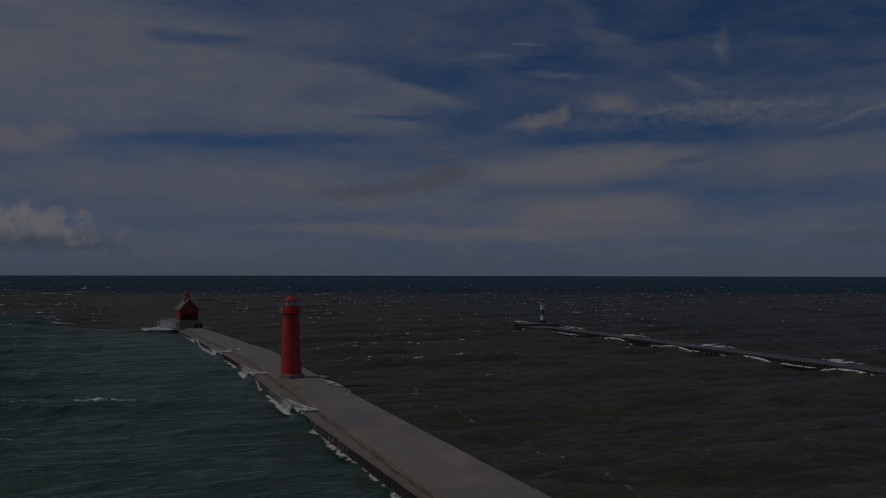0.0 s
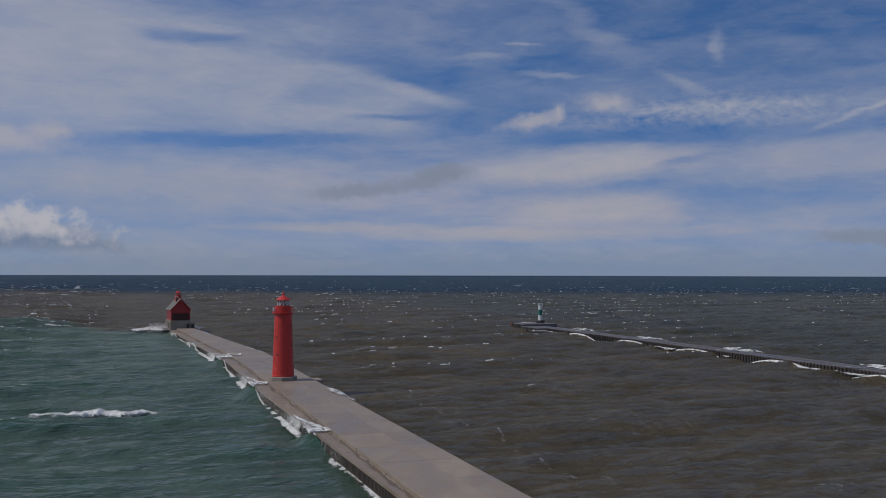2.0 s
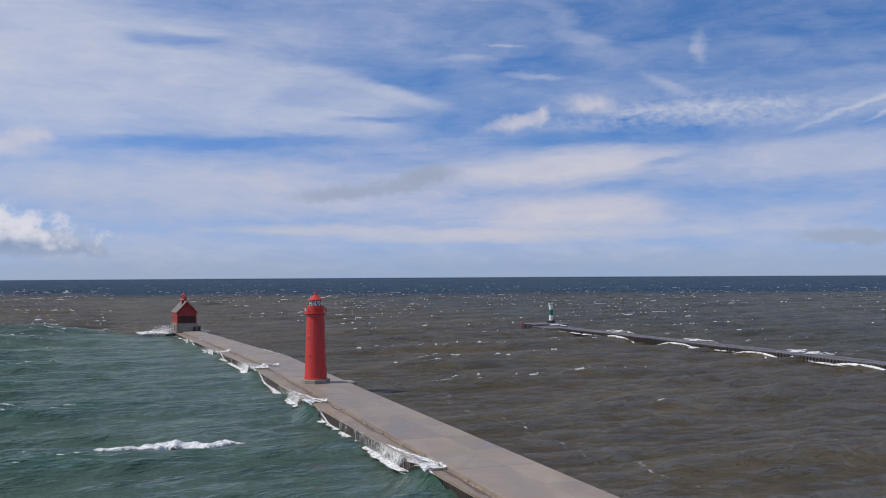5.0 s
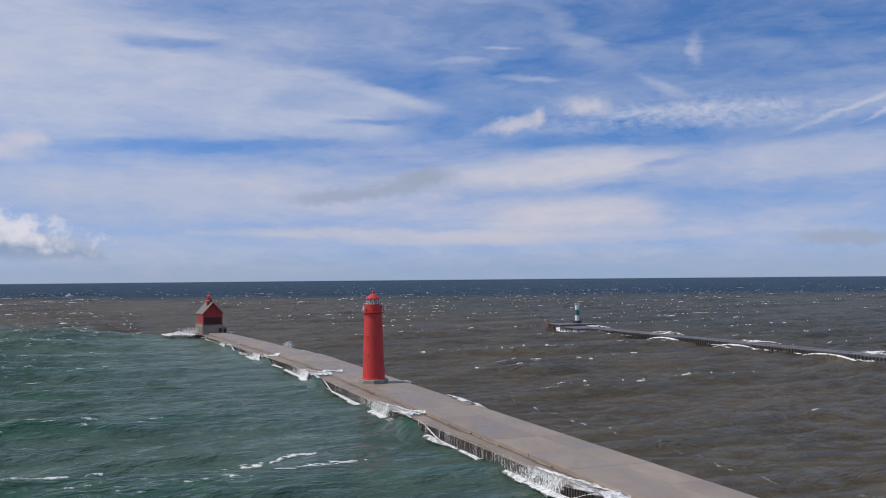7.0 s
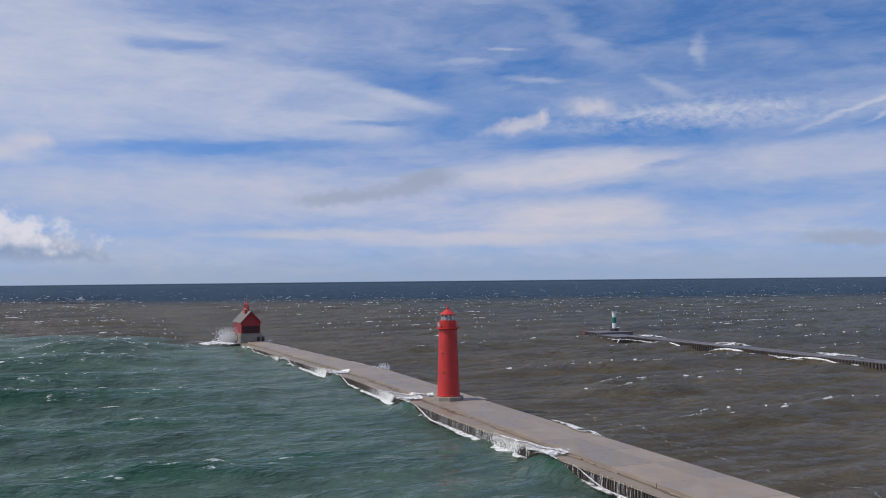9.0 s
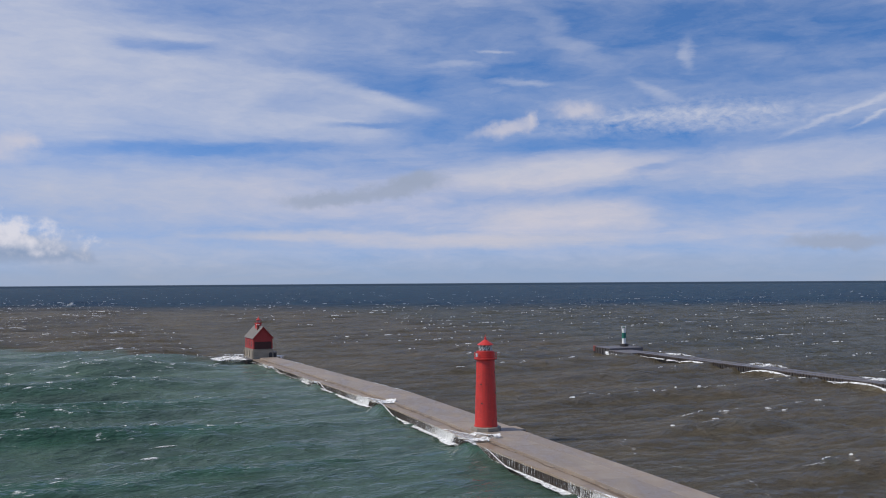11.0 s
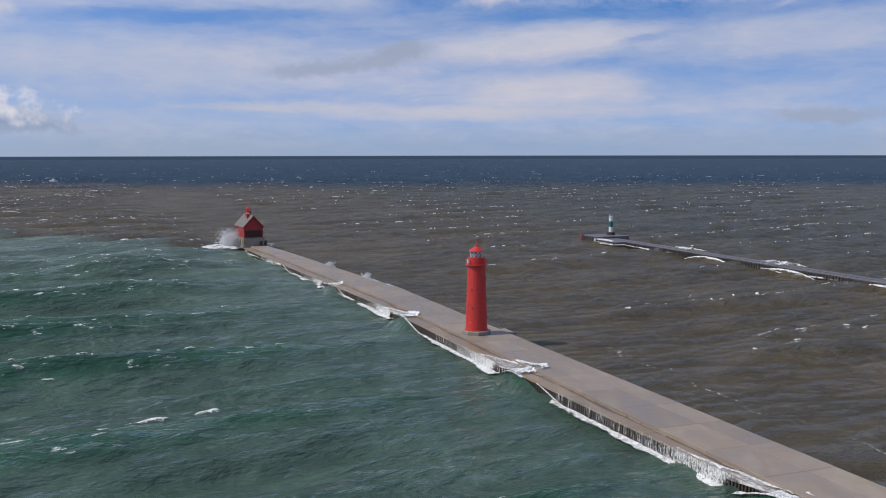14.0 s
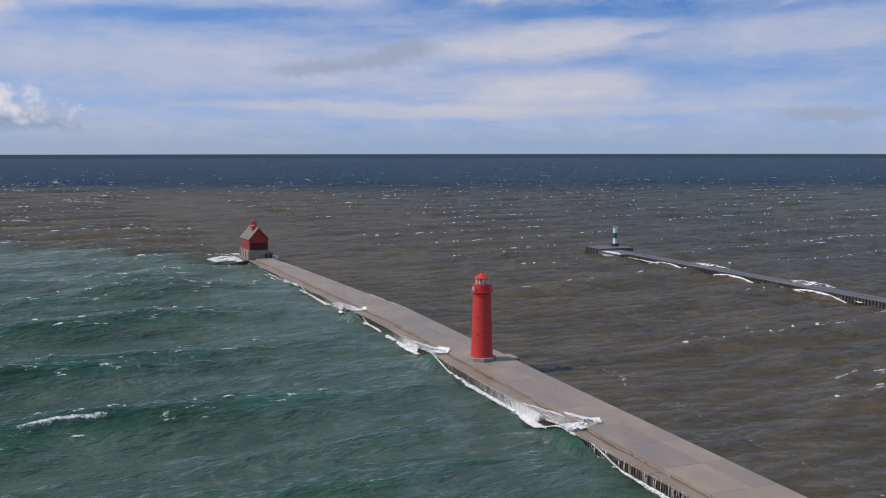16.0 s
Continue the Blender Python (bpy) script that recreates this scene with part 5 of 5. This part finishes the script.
def build_far_edge_surf():
    """Foam breaking over the channel side of the outer pier."""
    s, u = np.meshgrid(np.arange(48, 183, 0.3), np.arange(-1.6, 1.9, 0.2))
    edge = 5.7 - np.maximum(s - 60, 0) * 0.075
    gate = np.clip((rough_noise(s * 0.06, s * 0, 77) - 0.42) * 6, 0, 1)
    wob = rough_noise(s * 0.4, u * 0.4, 78) - 0.5
    keep = (u > -0.1 - 1.2 * gate * (0.4 + wob)) & (u < 0.2 + 1.5 * gate * (0.5 + wob)) & (gate > 0.05) & (rough_noise(s * 0.9, u * 0.9, 79) > 0.36)
    ac = edge + u
    pz = np.where(u < 0.1, DECK - np.maximum(s - 45, 0) * 0.004 + 0.07, 1.1 - 0.2 * u) + 0.15 * gate * wob
    me = masked_mesh("edge_surf", TOWER.x + AXIS.x * s + SIDE.x * ac, TOWER.y + AXIS.y * s + SIDE.y * ac, pz, keep, FOAM)
    tagged(new("edge_surf", me), "patches of white surf along the channel edge of the pier", "foam", kind="stuff")


build_far_edge_surf()


# ---- what moves ----
def motions():
    ride = [(t, pose(DRIFT[0] * t, DRIFT[1] * t, LEVEL)) for t in (0.0, 8.0, 16.0)]
    for ob in (water, whitecaps, *SMALL_CRESTS):
        walk(ob, ride)
    # each crest rises, breaks and falls back
    for ob, (t0, t1) in zip(BREAKERS[3:], LIVES):
        times = sorted({0.0, 16.0, *(t for t in (t0 - 1.0, t0, t1, t1 + 1.0) if 0 < t < 16)})
        walk(ob, [(t, pose(DRIFT[0] * t, DRIFT[1] * t, LEVEL if t0 <= t <= t1 else LEVEL - 0.9)) for t in times])
    # these crests collapse as they run on
    falls = [((0.0, -0.7), (1.0, -0.45), (2.0, 0.0), (4.0, -0.15), (5.5, -0.7), (6.8, -2.4), (16.0, -3.0))]
    falls += [((0.0, -0.7), (4.0, -0.6), (6.0, -0.35), (7.5, -0.8), (9.0, -1.6), (16.0, -2.4))] * 2
    for ob, fall in zip(BREAKERS[:3], falls):
        walk(ob, [(t, pose(DRIFT[0] * t, DRIFT[1] * t, z + LEVEL)) for t, z in fall])
    for ob in SPENT:
        walk(ob, [(t, pose(DRIFT[0] * t, DRIFT[1] * t, z + LEVEL)) for t, z in ((0.0, -0.8), (4.0, -0.6), (6.0, 0.0), (9.0, 0.0), (11.0, -0.5), (16.0, -0.8))])
    def beside(al):
        """A place at the lip of the ledge, turned along it; what has not reached the pier yet lies under water."""
        yaw = PIER_YAW + math.degrees(math.atan2(left_edge(al) - left_edge(al + 30), 30.0))
        return Matrix.Translation(spot(al, left_edge(al), -drop(al) - 0.45 * min(1.0, max(0.0, (al - 60) / 40)) - 4.0 * min(1.0, max(0.0, (al - 168) / 8)))) @ pose(0, 0, 0, 0, 0, yaw)

    for start, ob in WASHES + RUNUPS:
        walk(ob, [(float(t), beside(start - 7.0 * t)) for t in range(17)])
    for start, ob in NORTH_RUNUPS:
        rows = []
        for k in range(9):
            al = start - 10.0 * k
            rows.append((2.0 * k, Matrix.Translation(north_spot(al, 0, -0.15 - 2.8 * min(1.0, max(0.0, (al - 105) / 12)))) @ pose(0, 0, 0, 0, 0, PIER_YAW)))
        walk(ob, rows)
    for t0, al0, speed, ob in SPILLS:
        rows = []
        for k in range(9):
            t = 2.0 * k
            z = -2.6 * min(1.0, max(0.0, abs(t - t0 - 1.6) - 2.2) / 2.5)
            al = al0 - speed * (t - t0)
            rows.append((t, Matrix.Translation(spot(al, right_edge(al), z - drop(al))) @ pose(0, 0, 0, 0, 0, PIER_YAW)))
        walk(ob, rows)
    for start, ob in NORTH_WASHES:
        walk(ob, [(t, Matrix.Translation(north_spot(start - 5.0 * t, 0, -0.4)) @ pose(0, 0, 0, 0, 0, PIER_YAW)) for t in (0.0, 8.0, 16.0)])
    swash = [(0.0, 138.0, -1.4), (4.0, 136.0, -1.2), (6.4, 140.0, -0.8), (8.0, 137.0, -0.1), (9.5, 133.0, -1.2), (11.2, 139.0, -0.5), (12.5, 136.0, 0.0), (13.5, 137.5, 0.0), (15.0, 135.5, 0.0), (16.0, 134.5, 0.0)]
    walk(HEAD_WASH, [(t, Matrix.Translation(north_spot(al, 1.7, z - 0.4)) @ pose(0, 0, 0, 0, 0, PIER_YAW)) for t, al, z in swash])
    for al, t0, ob in EDGE_SPRAYS:
        place = spot(al, right_edge(al) + 0.4, 0)
        low, high = -2.5, 0.9 - drop(al)
        times = [0.0, *(t for t in (t0 - 1.2, t0 - 0.3, t0 + 0.3, t0 + 1.3) if 0 < t < 16), 16.0]
        walk(ob, [(t, Matrix.Translation((place.x, place.y, high if abs(t - t0) < 0.5 else low))) for t in times])
    heights = [(0.0, -2.5), (1.5, -4.0), (3.0, -5.0), (4.0, -4.0), (6.5, -4.5), (8.0, -4.5), (8.9, -1.2), (9.6, -2.0), (10.6, -5.5), (12.9, -6.5), (13.6, -1.2), (14.0, -0.2), (14.5, -0.6), (15.0, -3.2), (15.7, -6.5), (16.0, -6.5)]
    walk(head_spray, [(t, pose(-104.5, 364.0, z, 0, 0, 0)) for t, z in heights])
    walk(boat, [(0.0, pose(-433, 1150, 1.2, 0, 0, 70)), (4.0, pose(-433, 1150, 1.4, 2, 0, 70)), (9.0, pose(-440, 1150, 1.2, -2, 0, 72)), (16.0, pose(-450, 1150, 1.3, 1, 0, 72))])


motions()
